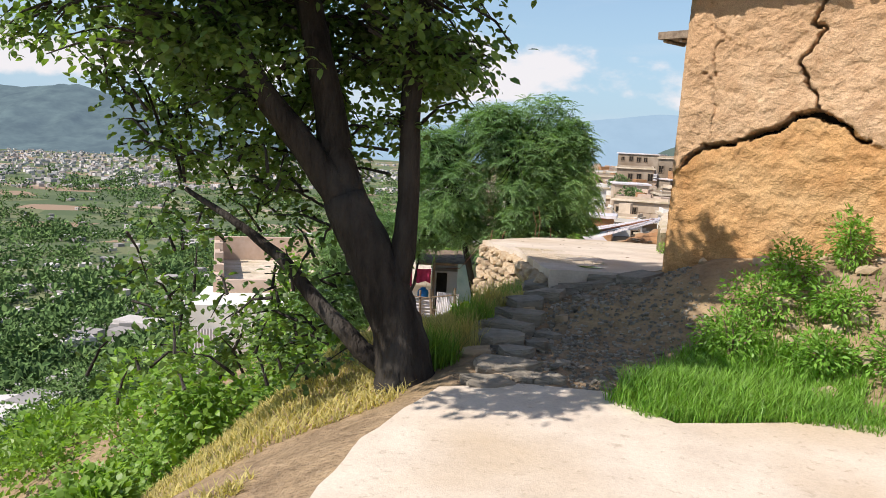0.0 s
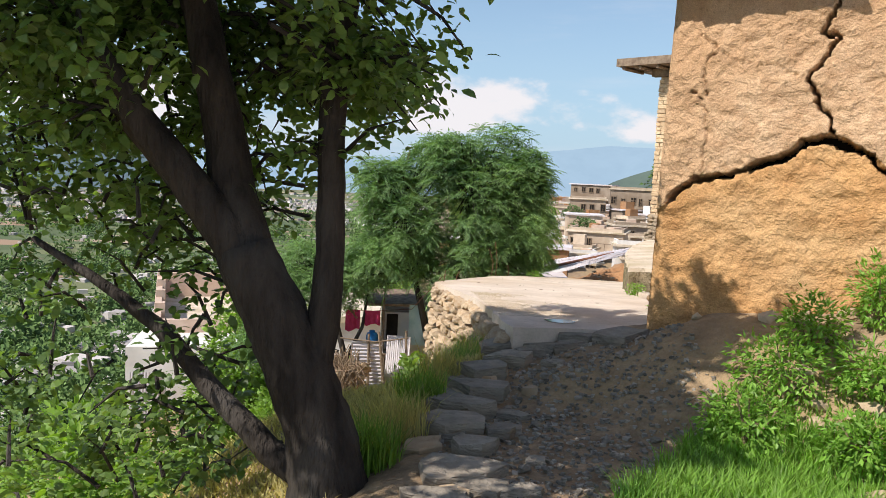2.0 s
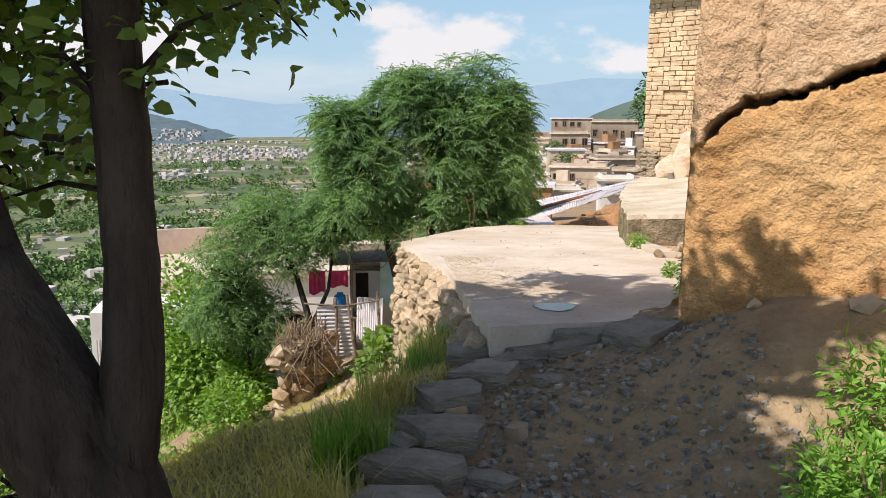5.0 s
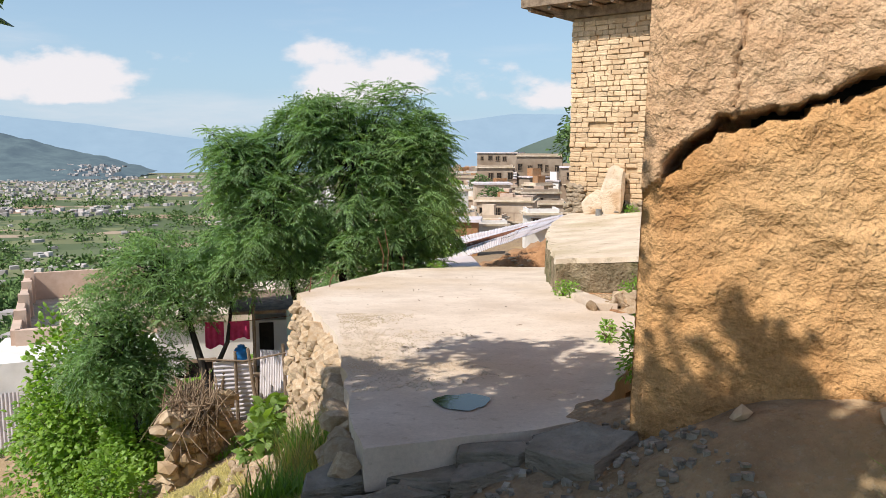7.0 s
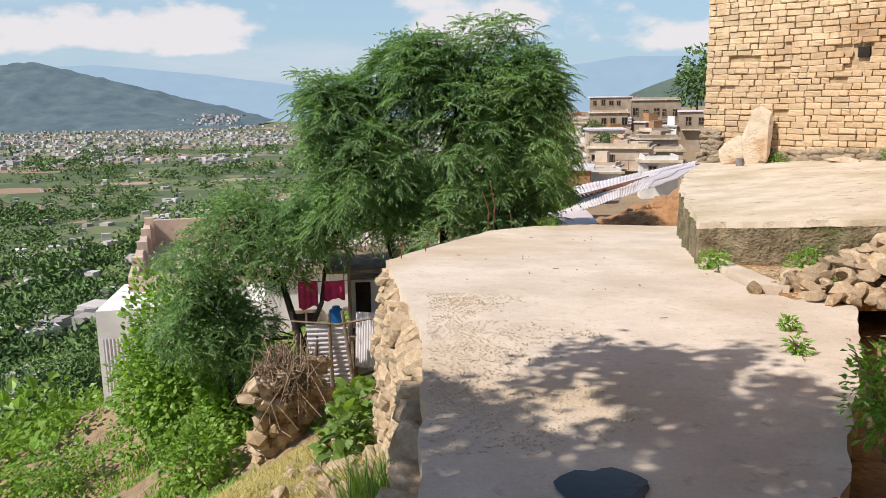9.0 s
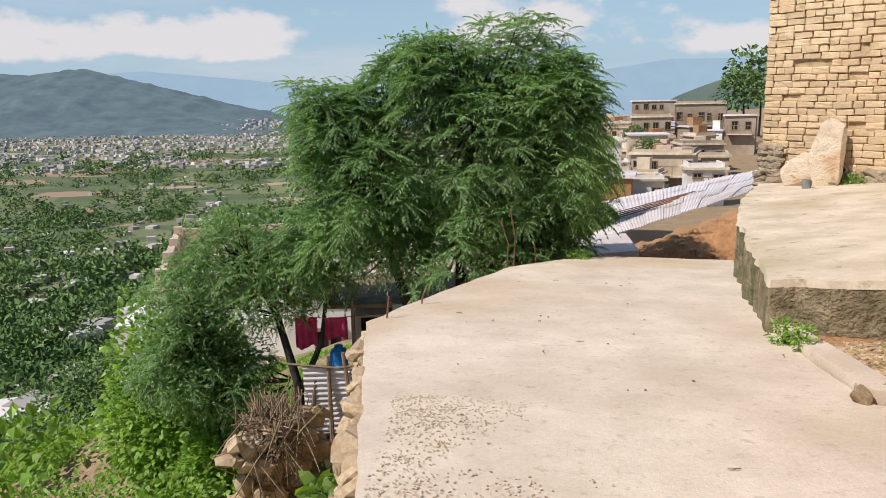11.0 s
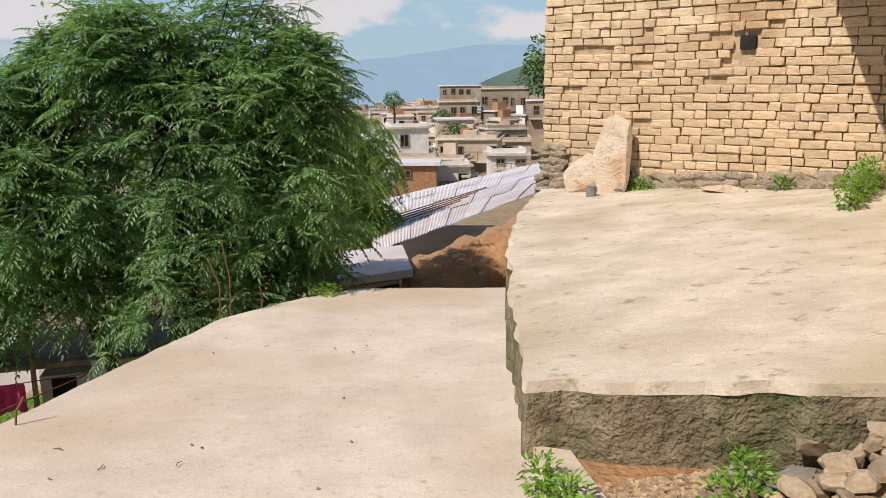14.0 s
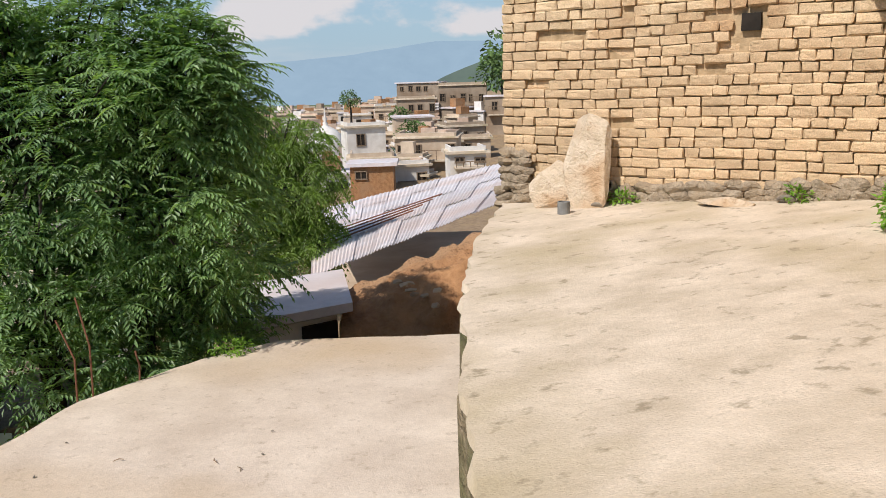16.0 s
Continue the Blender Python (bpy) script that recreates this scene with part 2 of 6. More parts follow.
M_CLOTH = surf("crimson_cloth", (0.34, 0.025, 0.07), (0.50, 0.05, 0.13), 5.0, rough=0.95, bump=0.3)
M_BLUE = surf("blue_plastic", (0.02, 0.16, 0.42), (0.03, 0.22, 0.52), 3.0, rough=0.45, bump=0.05)
M_WATER = surf("dark_shallow_water", (0.012, 0.014, 0.018), (0.03, 0.03, 0.03), 7.0, rough=0.05, bump=0.02, spec=0.12)
M_TWIG = surf("dry_twigs", (0.16, 0.11, 0.07), (0.32, 0.24, 0.16), 10.0, bump=0.3, vary=0.3)
M_GRAVEL = surf("buff_gravel", (0.30, 0.20, 0.11), (0.52, 0.38, 0.24), 12.0, bump=0.5, bscale=60, vary=0.35)
M_GREYGRAVEL = surf("grey_gravel", (0.16, 0.14, 0.11), (0.36, 0.32, 0.26), 12.0, bump=0.5, bscale=60, vary=0.35)
M_PIPE = surf("grey_pipe", (0.16, 0.16, 0.15), (0.26, 0.26, 0.25), 8.0, rough=0.6, bump=0.1)


# ---- building tools ----
class Bag:
    """Vertices and faces of one mesh."""

    def __init__(self):
        self.v, self.f = [], []

    def add(self, vs, fs):
        o = len(self.v)
        self.v += [tuple(p) for p in vs]
        self.f += [tuple(i + o for i in q) for q in fs]

    def box(self, c, s, rz=0.0, rough=0.0, rng=random):
        ca, sa = math.cos(rz), math.sin(rz)
        vs = []
        for dz in (-0.5, 0.5):
            for dx, dy in ((-0.5, -0.5), (0.5, -0.5), (0.5, 0.5), (-0.5, 0.5)):
                x, y, z = dx * s[0], dy * s[1], dz * s[2]
                if rough:
                    x, y, z = x + rng.uniform(-rough, rough), y + rng.uniform(-rough, rough), z + rng.uniform(-rough, rough)
                vs.append((c[0] + x * ca - y * sa, c[1] + x * sa + y * ca, c[2] + z))
        self.add(vs, [(3, 2, 1, 0), (4, 5, 6, 7), (0, 1, 5, 4), (1, 2, 6, 5), (2, 3, 7, 6), (3, 0, 4, 7)])

    def prism(self, ring, top, bottom):
        """An upright body over an outline, with heights by function."""
        n = len(ring)
        self.add([(x, y, top(x, y)) for x, y in ring] + [(x, y, bottom(x, y)) for x, y in ring],
                 [tuple(range(n)), tuple(range(2 * n - 1, n - 1, -1))] + [(i + n, (i + 1) % n + n, (i + 1) % n, i) for i in range(n)])

    def tube(self, pts, radii, n=8, wob=0.0, rng=random):
        pts = [Vector(p) for p in pts]
        rings, prev = [], None
        for i, p in enumerate(pts):
            d = (pts[min(i + 1, len(pts) - 1)] - pts[max(i - 1, 0)]).normalized()
            a = prev if prev else (Vector((1, 0, 0)) if abs(d.x) < 0.9 else Vector((0, 1, 0)))
            a = (a - d * a.dot(d)).normalized()
            prev, b = a, d.cross(a)
            rings.append([p + (a * math.cos(k * math.tau / n) + b * math.sin(k * math.tau / n)) * radii[i] * (1 + rng.uniform(-wob, wob)) for k in range(n)])
        vs = [q for r in rings for q in r]
        fs = [(i * n + k, i * n + (k + 1) % n, (i + 1) * n + (k + 1) % n, (i + 1) * n + k) for i in range(len(pts) - 1) for k in range(n)]
        fs += [tuple(range(n - 1, -1, -1)), tuple(range(len(vs) - n, len(vs)))]
        self.add(vs, fs)

    def rock(self, c, s, rz=0.0, seed=0, tilt=0.0, cuts=2, cutat=(0.5, 0.85)):
        """A broken stone: a ball cut by random planes."""
        rng = random.Random(seed)
        bm = bmesh.new()
        bmesh.ops.create_icosphere(bm, subdivisions=cuts, radius=1.0)
        planes = []
        for _ in range(11):
            d = Vector((rng.gauss(0, 1), rng.gauss(0, 1), rng.gauss(0, 1))).normalized()
            planes.append((d, rng.uniform(*cutat)))
        m = pose(*c, tilt * 57, tilt * 30, math.degrees(rz))
        vs = []
        for v in bm.verts:
            p = v.co.copy()
            for d, k in planes:
                over = p.dot(d) - k
                if over > 0:
                    p -= d * over
            p = Vector((p.x * s[0], p.y * s[1], p.z * s[2])) * 0.72
            vs.append(m @ p)
        self.add(vs, [tuple(v.index for v in f.verts) for f in bm.faces])
        bm.free()

    def leaf(self, p, d, up, ln, wd, fold=0.25):
        """A folded pointed leaf from p along d."""
        d = d.normalized()
        sd = d.cross(up)
        sd = sd.normalized() if sd.length > 1e-4 else Vector((1, 0, 0))
        nn = sd.cross(d)
        mid, tip = p + d * ln * 0.5 - nn * ln * 0.06, p + d * ln - nn * ln * 0.15
        a, b = mid + sd * wd * 0.5 + nn * wd * fold, mid - sd * wd * 0.5 + nn * wd * fold
        o = len(self.v)
        self.v += [tuple(p), tuple(a), tuple(tip), tuple(b)]
        self.f += [(o, o + 1, o + 2), (o, o + 2, o + 3)]

    def oval(self, p, d, up, ln, wd):
        """A broad oval leaf with a short point."""
        d = d.normalized()
        sd = d.cross(up)
        sd = sd.normalized() if sd.length > 1e-4 else Vector((1, 0, 0))
        nn = sd.cross(d)
        o = len(self.v)
        self.v.append(tuple(p))
        for f, w in ((0.3, 0.46), (0.68, 0.42)):
            c = p + d * ln * f - nn * ln * 0.12 * f * f
            self.v += [tuple(c + sd * wd * w + nn * wd * 0.12), tuple(c - sd * wd * w + nn * wd * 0.12)]
        self.v.append(tuple(p + d * ln - nn * ln * 0.16))
        self.f += [(o, o + 1, o + 2), (o + 1, o + 3, o + 4, o + 2), (o + 3, o + 5, o + 4)]

    def mesh(self, name, mat, smooth=False):
        me = bpy.data.meshes.new(name)
        me.from_pydata(self.v, [], self.f)
        me.materials.append(mat)
        if smooth:
            me.polygons.foreach_set("use_smooth", [True] * len(me.polygons))
        me.update()
        return me


def thing(name, label, category, group="", kind=""):
    """An Empty that carries the parts of one thing."""
    return tagged(new(name), label, category, group, kind)


def part(name, bag, mat, parent=None, label="", smooth=False, kind=""):
    ob = new(name, bag.mesh(name, mat, smooth))
    if parent:
        ob.parent = parent
    return tagged(ob, label, kind=kind)


def solo(name, bag, mat, label, category="", group="", kind="", smooth=False):
    return tagged(new(name, bag.mesh(name, mat, smooth)), label, category, group, kind)


def lerp(x, xs, ys):
    return float(np.interp(x, xs, ys))


def nse(x, y, z=0.0, s=1.0):
    return noise.noise(Vector((x * s, y * s, z * s)))


# ---- the lie of the land ----
YK = [-60, 0, 4, 4.9, 5.5, 6, 7.2, 8, 10.4, 13.2, 13.9, 14.8, 16.4, 17.1, 17.6, 22, 40, 110, 250, 600, 5000]
XK = [-3, -0.3, -0.12, 0.08, 0.3, 0.45, 0.75, 1.15, 1.2, 0.9, 1.06, 1.4, 2.05, 2.7, 3.4, 4.2, 8, 20, 55, 150, 1400]
ZY = [-60, 7, 7.9, 8.6, 17.6, 19, 22, 32, 60, 110, 140, 250, 600, 5000]
ZE = [-0.28, -0.24, -0.1, -0.25, -1.1, -1.7, -2.3, -3.6, -6.5, -7.5, -6.0, -8.0, -12, -110]
SY = [-60, 8, 10.4, 12, 13.2, 16, 17.5, 19, 22, 5000]
SZ = [0, 0, 0.5, 0.9, 1.3, 1.3, 0.8, 0.3, 0, 0]
FD = [0, 2, 6, 12, 25, 40, 80, 160, 400, 800, 1500, 6000]
FZ = [0, 0.85, 1.85, 3.7, 10.5, 18.5, 35, 54, 88, 106, 112, 116]
ND = [0, 1.3, 2.2, 6, 12, 25, 40, 80, 160, 400, 800, 1500, 6000]
NZ = [0, 0.5, 1.15, 4.1, 8.4, 16.5, 24, 40, 58, 90, 107, 112, 116]
WA, WF, WN = Vector((2.13, 7.75)), Vector((0.846, -0.533)), Vector((0.533, 0.846))


def plat_z(x, y):
    return -0.3075 - 0.0159 * (x - 2.163) - 0.0861 * (y - 12.63)


def slab_z(x, y):
    return 0.0195 + 0.0718 * (x - 5.149) - 0.028 * (y - 16.028)


def land(x, y):
    """Height of the ground."""
    xe = lerp(y, YK, XK)
    d = xe - x
    z = lerp(y, ZY, ZE)
    if d > 0:
        z -= min(1, d / 0.12) * lerp(y, SY, SZ) + lerp(y, [9, 24], [lerp(d, ND, NZ), lerp(d, FD, FZ)])
        far = min(1.0, d / 60)
        z += nse(x, y, 3, 0.35) * 0.35 * min(1, d / 1.5) * (1 - far) + nse(x, y, 1, 0.02) * 5.0 * far
        z += nse(x, y, 5, 1.4) * 0.07 * min(1, d)
    else:
        if y > 18:
            z += min(60.0, -d * 0.045) * min(1, (y - 18) / 20)
        w = -((x - WA.x) * WN.x + (y - WA.y) * WN.y)
        u = (x - WA.x) * WF.x + (y - WA.y) * WF.y
        if u > -0.9 and w > -0.6 and y < 9:
            top = lerp(u, [-0.9, 0.0, 0.4], [-0.06, 0.12, 0.3]) + 0.13 * max(0, u - 0.3)
            k = max(0.0, min(1.0, 1 - w / (1.35 + 0.12 * max(0, u))))
            k = k * k * (3 - 2 * k) * max(0, min(1, (u + 0.9) / 0.6))
            z += (top - z) * k
            z += nse(x, y, 2, 3.0) * 0.05 * k
        z += nse(x, y, 7, 2.2) * 0.025
    return max(z, -113 + 3 * nse(x, y, 4, 0.004))


def axis(lo, hi, step, far, grow):
    a = list(np.arange(lo, hi + 1e-6, step))
    s, p = step, hi
    while p < far:
        s *= grow
        p += s
        a.append(p)
    s, p = step, lo
    while p > -far:
        s *= grow
        p -= s
        a.insert(0, p)
    return a


gx, gy = axis(-5.0, 6.0, 0.11, 4600, 1.085), axis(1.0, 19.5, 0.11, 4600, 1.085)
ground_bag = Bag()
ground_bag.v = [(x, y, land(x, y)) for y in gy for x in gx]
nx = len(gx)
ground_bag.f = [(j * nx + i, j * nx + i + 1, (j + 1) * nx + i + 1, (j + 1) * nx + i) for j in range(len(gy) - 1) for i in range(nx - 1)]

M_GROUND = surf("hillside_soil", (0.19, 0.13, 0.078), (0.37, 0.265, 0.16), 5.0, c3=(0.36, 0.26, 0.13), big=0.6, bump=0.9, bscale=24, lift=0.04, speck=(0.36, 0.30, 0.22), sscale=35, samount=0.5)
# valley fields: orchards, bare plots and terraces
nt = M_GROUND.node_tree
b = nt.nodes["Principled BSDF"]
near_col = b.inputs["Base Color"].links[0].from_socket
geo = nt.nodes.new("ShaderNodeNewGeometry")
sx = nt.nodes.new("ShaderNodeSeparateXYZ")
nt.links.new(geo.outputs["Position"], sx.inputs[0])
down = nt.nodes.new("ShaderNodeMapRange")
down.inputs["From Min"].default_value, down.inputs["From Max"].default_value = -9.0, -24.0
nt.links.new(sx.outputs["Z"], down.inputs["Value"])
vor = nt.nodes.new("ShaderNodeTexVoronoi")
vor.inputs["Scale"].default_value = 0.012
vm = nt.nodes.new("ShaderNodeMapping")
vm.inputs["Scale"].default_value = (1, 1.7, 0)
nt.links.new(geo.outputs["Position"], vm.inputs[0])
nt.links.new(vm.outputs[0], vor.inputs["Vector"])
fr = nt.nodes.new("ShaderNodeValToRGB")
fr.color_ramp.interpolation = "CONSTANT"
fr.color_ramp.elements[0].color = (0.09, 0.12, 0.055, 1)
fr.color_ramp.elements[1].position, fr.color_ramp.elements[1].color = 0.3, (0.15, 0.165, 0.08, 1)
for p, c in ((0.5, (0.11, 0.14, 0.065, 1)), (0.68, (0.30, 0.21, 0.14, 1)), (0.8, (0.17, 0.19, 0.09, 1)), (0.92, (0.36, 0.28, 0.2, 1))):
    e = fr.color_ramp.elements.new(p)
    e.color = c
sc_ = nt.nodes.new("ShaderNodeSeparateColor")
nt.links.new(vor.outputs["Color"], sc_.inputs[0])
nt.links.new(sc_.outputs[0], fr.inputs[0])
mixg = nt.nodes.new("ShaderNodeMix")
mixg.data_type = "RGBA"
nt.links.new(down.outputs[0], mixg.inputs["Factor"])
nt.links.new(near_col, mixg.inputs["A"])
nt.links.new(fr.outputs[0], mixg.inputs["B"])
nt.links.new(mixg.outputs["Result"], b.inputs["Base Color"])
solo("ground", ground_bag, M_GROUND, "steep earthen hillside dropping to a wide cultivated valley", "ground", kind="structure", smooth=True)


# ---- far ranges ----
def ridge(name, crest, y_far, mat, label, base=-125, rough=12, depth=500, seed=3):
    """A mountain range: crest heights along x, with spurs falling towards the valley."""
    bag, nxr, nyr = Bag(), 150, 26
    x0, x1 = crest[0][0], crest[-1][0]
    cx, cz = [c[0] for c in crest], [c[1] for c in crest]
    for j in range(nyr):
        k = j / (nyr - 1)
        for i in range(nxr):
            x = x0 + (x1 - x0) * i / (nxr - 1)
            h = lerp(x, cx, cz)
            spur = 1 + 0.35 * nse(x, seed * 50, 0, 0.004) + 0.2 * nse(x, seed * 50 + k * 300, 0, 0.011)
            z = base + (h - base) * max(0.0, k) ** (1.1 * spur) + nse(x, k * depth, seed, 0.012) * rough * (1 - abs(2 * k - 1)) + nse(x, 0, seed, 0.02) * rough * 0.4 * k
            bag.v.append((x, y_far - depth * (1 - k) + 60 * nse(x, 9, 0, 0.003), z))
    bag.f = [(j * nxr + i, j * nxr + i + 1, (j + 1) * nxr + i + 1, (j + 1) * nxr + i) for j in range(nyr - 1) for i in range(nxr - 1)]
    return solo(name, bag, mat, label, "mountain", kind="structure", smooth=True)


# bluish emission stands in for haze, strongest on the farthest range
M_RANGE1 = distant("near_hill_haze_glow", (0.055, 0.075, 0.065), (0.22, 0.31, 0.42), 0.4)
M_RANGE2 = distant("far_range_haze_glow", (0.05, 0.06, 0.06), (0.31, 0.45, 0.61), 0.86, 0.9)
M_RANGE3 = distant("spur_haze_glow", (0.06, 0.08, 0.05), (0.22, 0.30, 0.36), 0.3)
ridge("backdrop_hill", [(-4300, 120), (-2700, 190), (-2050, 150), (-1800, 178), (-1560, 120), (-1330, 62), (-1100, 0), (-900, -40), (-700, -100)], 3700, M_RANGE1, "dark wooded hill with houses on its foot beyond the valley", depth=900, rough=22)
ridge("backdrop_range", [(-4400, 250), (-2600, 170), (-1800, 190), (-1200, 130), (-600, 50), (0, 90), (600, 130), (1150, 205), (1700, 200), (3000, 320), (4400, 260)], 4450, M_RANGE2, "mountain range under low cloud, glowing pale blue as haze", depth=600, rough=10, seed=8)
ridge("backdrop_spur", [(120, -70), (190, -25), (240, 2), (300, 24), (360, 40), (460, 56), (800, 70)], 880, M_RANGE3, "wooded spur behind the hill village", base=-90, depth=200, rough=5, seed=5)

# ---- concrete path, platform and terrace ----
def sheet(ring, top, thick, step=0.12, wob=0.006, seed=0, edge=0.03):
    """A cast slab with an uneven top and a ragged rim."""
    bag = Bag()
    pts = []
    n = len(ring)
    for i in range(n):
        a, b2 = Vector(ring[i]), Vector(ring[(i + 1) % n])
        k = max(1, int((b2 - a).length / step))
        for j in range(k):
            p = a.lerp(b2, j / k)
            p += Vector((nse(p.x, p.y, seed, 4.0), nse(p.x, p.y, seed + 9, 4.0))) * edge
            pts.append(p)
    bm = bmesh.new()
    rim = [bm.verts.new((p.x, p.y, 0)) for p in pts]
    bmesh.ops.triangle_fill(bm, edges=[bm.edges.new((rim[i], rim[(i + 1) % len(rim)])) for i in range(len(rim))], use_beauty=True)
    bm.verts.index_update()
    if bm.faces and sum(f.normal.z for f in bm.faces) < 0:
        bmesh.ops.reverse_faces(bm, faces=bm.faces[:])
    bag.add([(v.co.x, v.co.y, top(v.co.x, v.co.y) + nse(v.co.x, v.co.y, seed, 1.5) * wob) for v in bm.verts], [tuple(v.index for v in f.verts) for f in bm.faces])
    bm.free()
    m = len(pts)
    lip = [(p.x, p.y, top(p.x, p.y) + nse(p.x, p.y, seed, 1.5) * wob) for p in pts]
    low = [(p.x + nse(p.x, p.y, 4, 6) * 0.03, p.y + nse(p.x, p.y, 5, 6) * 0.03, top(p.x, p.y) - thick) for p in pts]
    bag.add(lip + low, [(i, i + m, (i + 1) % m + m, (i + 1) % m) for i in range(m)])
    area = sum(pts[i].x * pts[(i + 1) % m].y - pts[(i + 1) % m].x * pts[i].y for i in range(m))
    if area < 0:
        bag.f[-m:] = [tuple(reversed(q)) for q in bag.f[-m:]]
    return bag


PATH_RING = [(-0.4, -8), (3.6, -8), (3.6, 4.9), (2.5, 5.25), (1.55, 5.08), (1.28, 5.55), (0.8, 5.62), (0.32, 5.5), (0.1, 4.98), (-0.02, 4.7), (-0.14, 4.05), (-0.3, 2)]
PLAT_RING = [(1.2, 7.85), (1.75, 7.95), (2.1, 8.1), (3.2, 9.9), (3.9, 11.2), (3.45, 11.5), (3.5, 12.2), (3.62, 13.1), (4.35, 16.0), (4.75, 17.2), (3.3, 17.55), (2.72, 17.2), (2.05, 16.45), (1.4, 14.85), (1.06, 13.95), (0.87, 13.35), (1.2, 10.4)]
SLAB_RING = [(3.6, 13.12), (4.35, 12.72), (5.26, 12.3), (6.6, 14.22), (8.2, 16.4), (5.66, 18.98), (4.95, 17.55), (4.42, 16.2), (3.95, 14.6)]
solo("concrete_path", sheet(PATH_RING, lambda x, y: -0.215 + 0.004 * x, 0.12, seed=1), M_CONC, "worn pale concrete path ending in a broken edge", "path", kind="structure")
solo("concrete_platform", sheet(PLAT_RING, plat_z, 0.16, seed=2), M_CONC, "pale sun-bleached concrete platform sloping away gently", "pavement", kind="structure")
terrace = solo("concrete_terrace", sheet(SLAB_RING, slab_z, 0.055, step=0.05, seed=3, edge=0.07), M_SLAB, "raised weathered concrete terrace with stained patches", "terrace", kind="structure")
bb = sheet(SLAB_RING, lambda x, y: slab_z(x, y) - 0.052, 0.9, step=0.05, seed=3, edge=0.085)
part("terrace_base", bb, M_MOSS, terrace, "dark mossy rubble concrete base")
kb = Bag()
kb.prism([(3.46, 11.55), (3.62, 11.5), (3.74, 13.0), (3.6, 13.1)], lambda x, y: plat_z(x, y) + 0.06, lambda x, y: plat_z(x, y) - 0.2)
solo("concrete_kerb", kb, M_CONC, "low concrete kerb strip beside the gravel bed", "kerb", kind="structure")

# ---- mud house ----
CRACKS = {  # along the wall, height; then half width and depth
    "main": ([(0.08, 1.08), (0.17, 1.15), (0.24, 1.23), (0.53, 1.28), (0.67, 1.35), (0.85, 1.39), (0.92, 1.5), (1.08, 1.51), (1.18, 1.46), (1.3, 1.45), (1.35, 1.35), (1.45, 1.32)], 0.021, 0.3),
    "up": ([(1.09, 1.56), (1.01, 1.72), (0.91, 1.89), (1.01, 2.03), (1.08, 2.14), (0.98, 2.18), (1.06, 2.35), (1.04, 2.47)], 0.013, 0.2),
    "l1": ([(0.28, 1.24), (0.31, 1.56), (0.25, 1.77), (0.17, 1.81)], 0.006, 0.022),
    "l2": ([(0.29, 1.78), (0.26, 2.01), (0.34, 2.09), (0.2, 2.21), (0.15, 2.29)], 0.006, 0.022),
    "low": ([(0.03, 0.71), (0.2, 0.65), (0.32, 0.66)], 0.007, 0.02),
    "r1": ([(0.91, 1.89), (0.74, 1.98), (0.5, 2.0), (0.34, 2.09)], 0.004, 0.015),
}


def seg_dist(p, a, c):
    ab = (c[0] - a[0], c[1] - a[1])
    k = max(0, min(1, ((p[0] - a[0]) * ab[0] + (p[1] - a[1]) * ab[1]) / (ab[0] ** 2 + ab[1] ** 2)))
    return math.hypot(p[0] - a[0] - k * ab[0], p[1] - a[1] - k * ab[1])


def plaster(u, v):
    """How far the plaster stands proud of the wall's plane."""
    d = nse(u, v, 1, 1.3) * 0.035 + nse(u, v, 2, 5) * 0.02 + nse(u * 0.7, v, 13, 11) * 0.012 + nse(u, v, 3, 19) * 0.009 + nse(u, v, 5, 41) * 0.005
    wu, wv = u + nse(u, v, 6, 9) * 0.02 + nse(u, v, 8, 26) * 0.015, v + nse(u, v, 7, 9) * 0.025 + nse(u, v, 9, 26) * 0.018
    line = lerp(u, [0, 0.08, 0.24, 0.53, 0.85, 0.92, 1.1, 1.3, 1.45, 6], [1.0, 1.08, 1.23, 1.28, 1.39, 1.5, 1.52, 1.45, 1.3, 1.1])
    k = max(0, min(1, (wv - line) / 0.03 + 0.5))
    d += 0.03 * k - 0.02
    for pts, half, deep in CRACKS.values():
        for a, c in zip(pts, pts[1:]):
            if abs(wu - (a[0] + c[0]) / 2) < 0.3 and abs(wv - (a[1] + c[1]) / 2) < 0.3:
                q = seg_dist((wu, wv), a, c)
                hw = half * (0.75 + 0.7 * nse(u, v, 4, 4) + (0.5 if half > 0.02 and 0.6 < u < 1.2 else 0))
                if q < hw:
                    d = min(d, -deep)
                elif q < hw * 1.2:
                    d = min(d, d - min(0.03, deep * 0.2))
    d -= 0.06 * max(0, 0.06 - u) / 0.06
    return d


BATTER, SPLAY = 0.012, 0.045
us = list(np.arange(0, 1.9, 0.0115)) + list(np.arange(1.9, 6.0, 0.12))
vs_ = list(np.arange(0.0, 2.53, 0.0125))
# a small square window opening is left in the front wall
WIN = (1.55, 1.98, 1.70, 2.06)
mud = thing("mud_house", "cracked ochre mud-plastered house with a broken outer coat", "house")
fb = Bag()
for v in vs_:
    for u in us:
        p = WA + WF * (u + 0.02 * max(0, v - 0.3) * max(0, 1 - u)) - WN * (plaster(u, v) - v * BATTER)
        fb.v.append((p.x, p.y, v))
nu = len(us)
for j in range(len(vs_) - 1):
    for i in range(nu - 1):
        if WIN[0] < us[i] < WIN[1] and WIN[2] < vs_[j] < WIN[3]:
            continue
        fb.f.append((j * nu + i, j * nu + i + 1, (j + 1) * nu + i + 1, (j + 1) * nu + i))
fw = part("front_wall", fb, M_MUD, mud, "ochre mud plaster with a deep black crack", smooth=True)
fw.data.materials.append(M_MUD2)
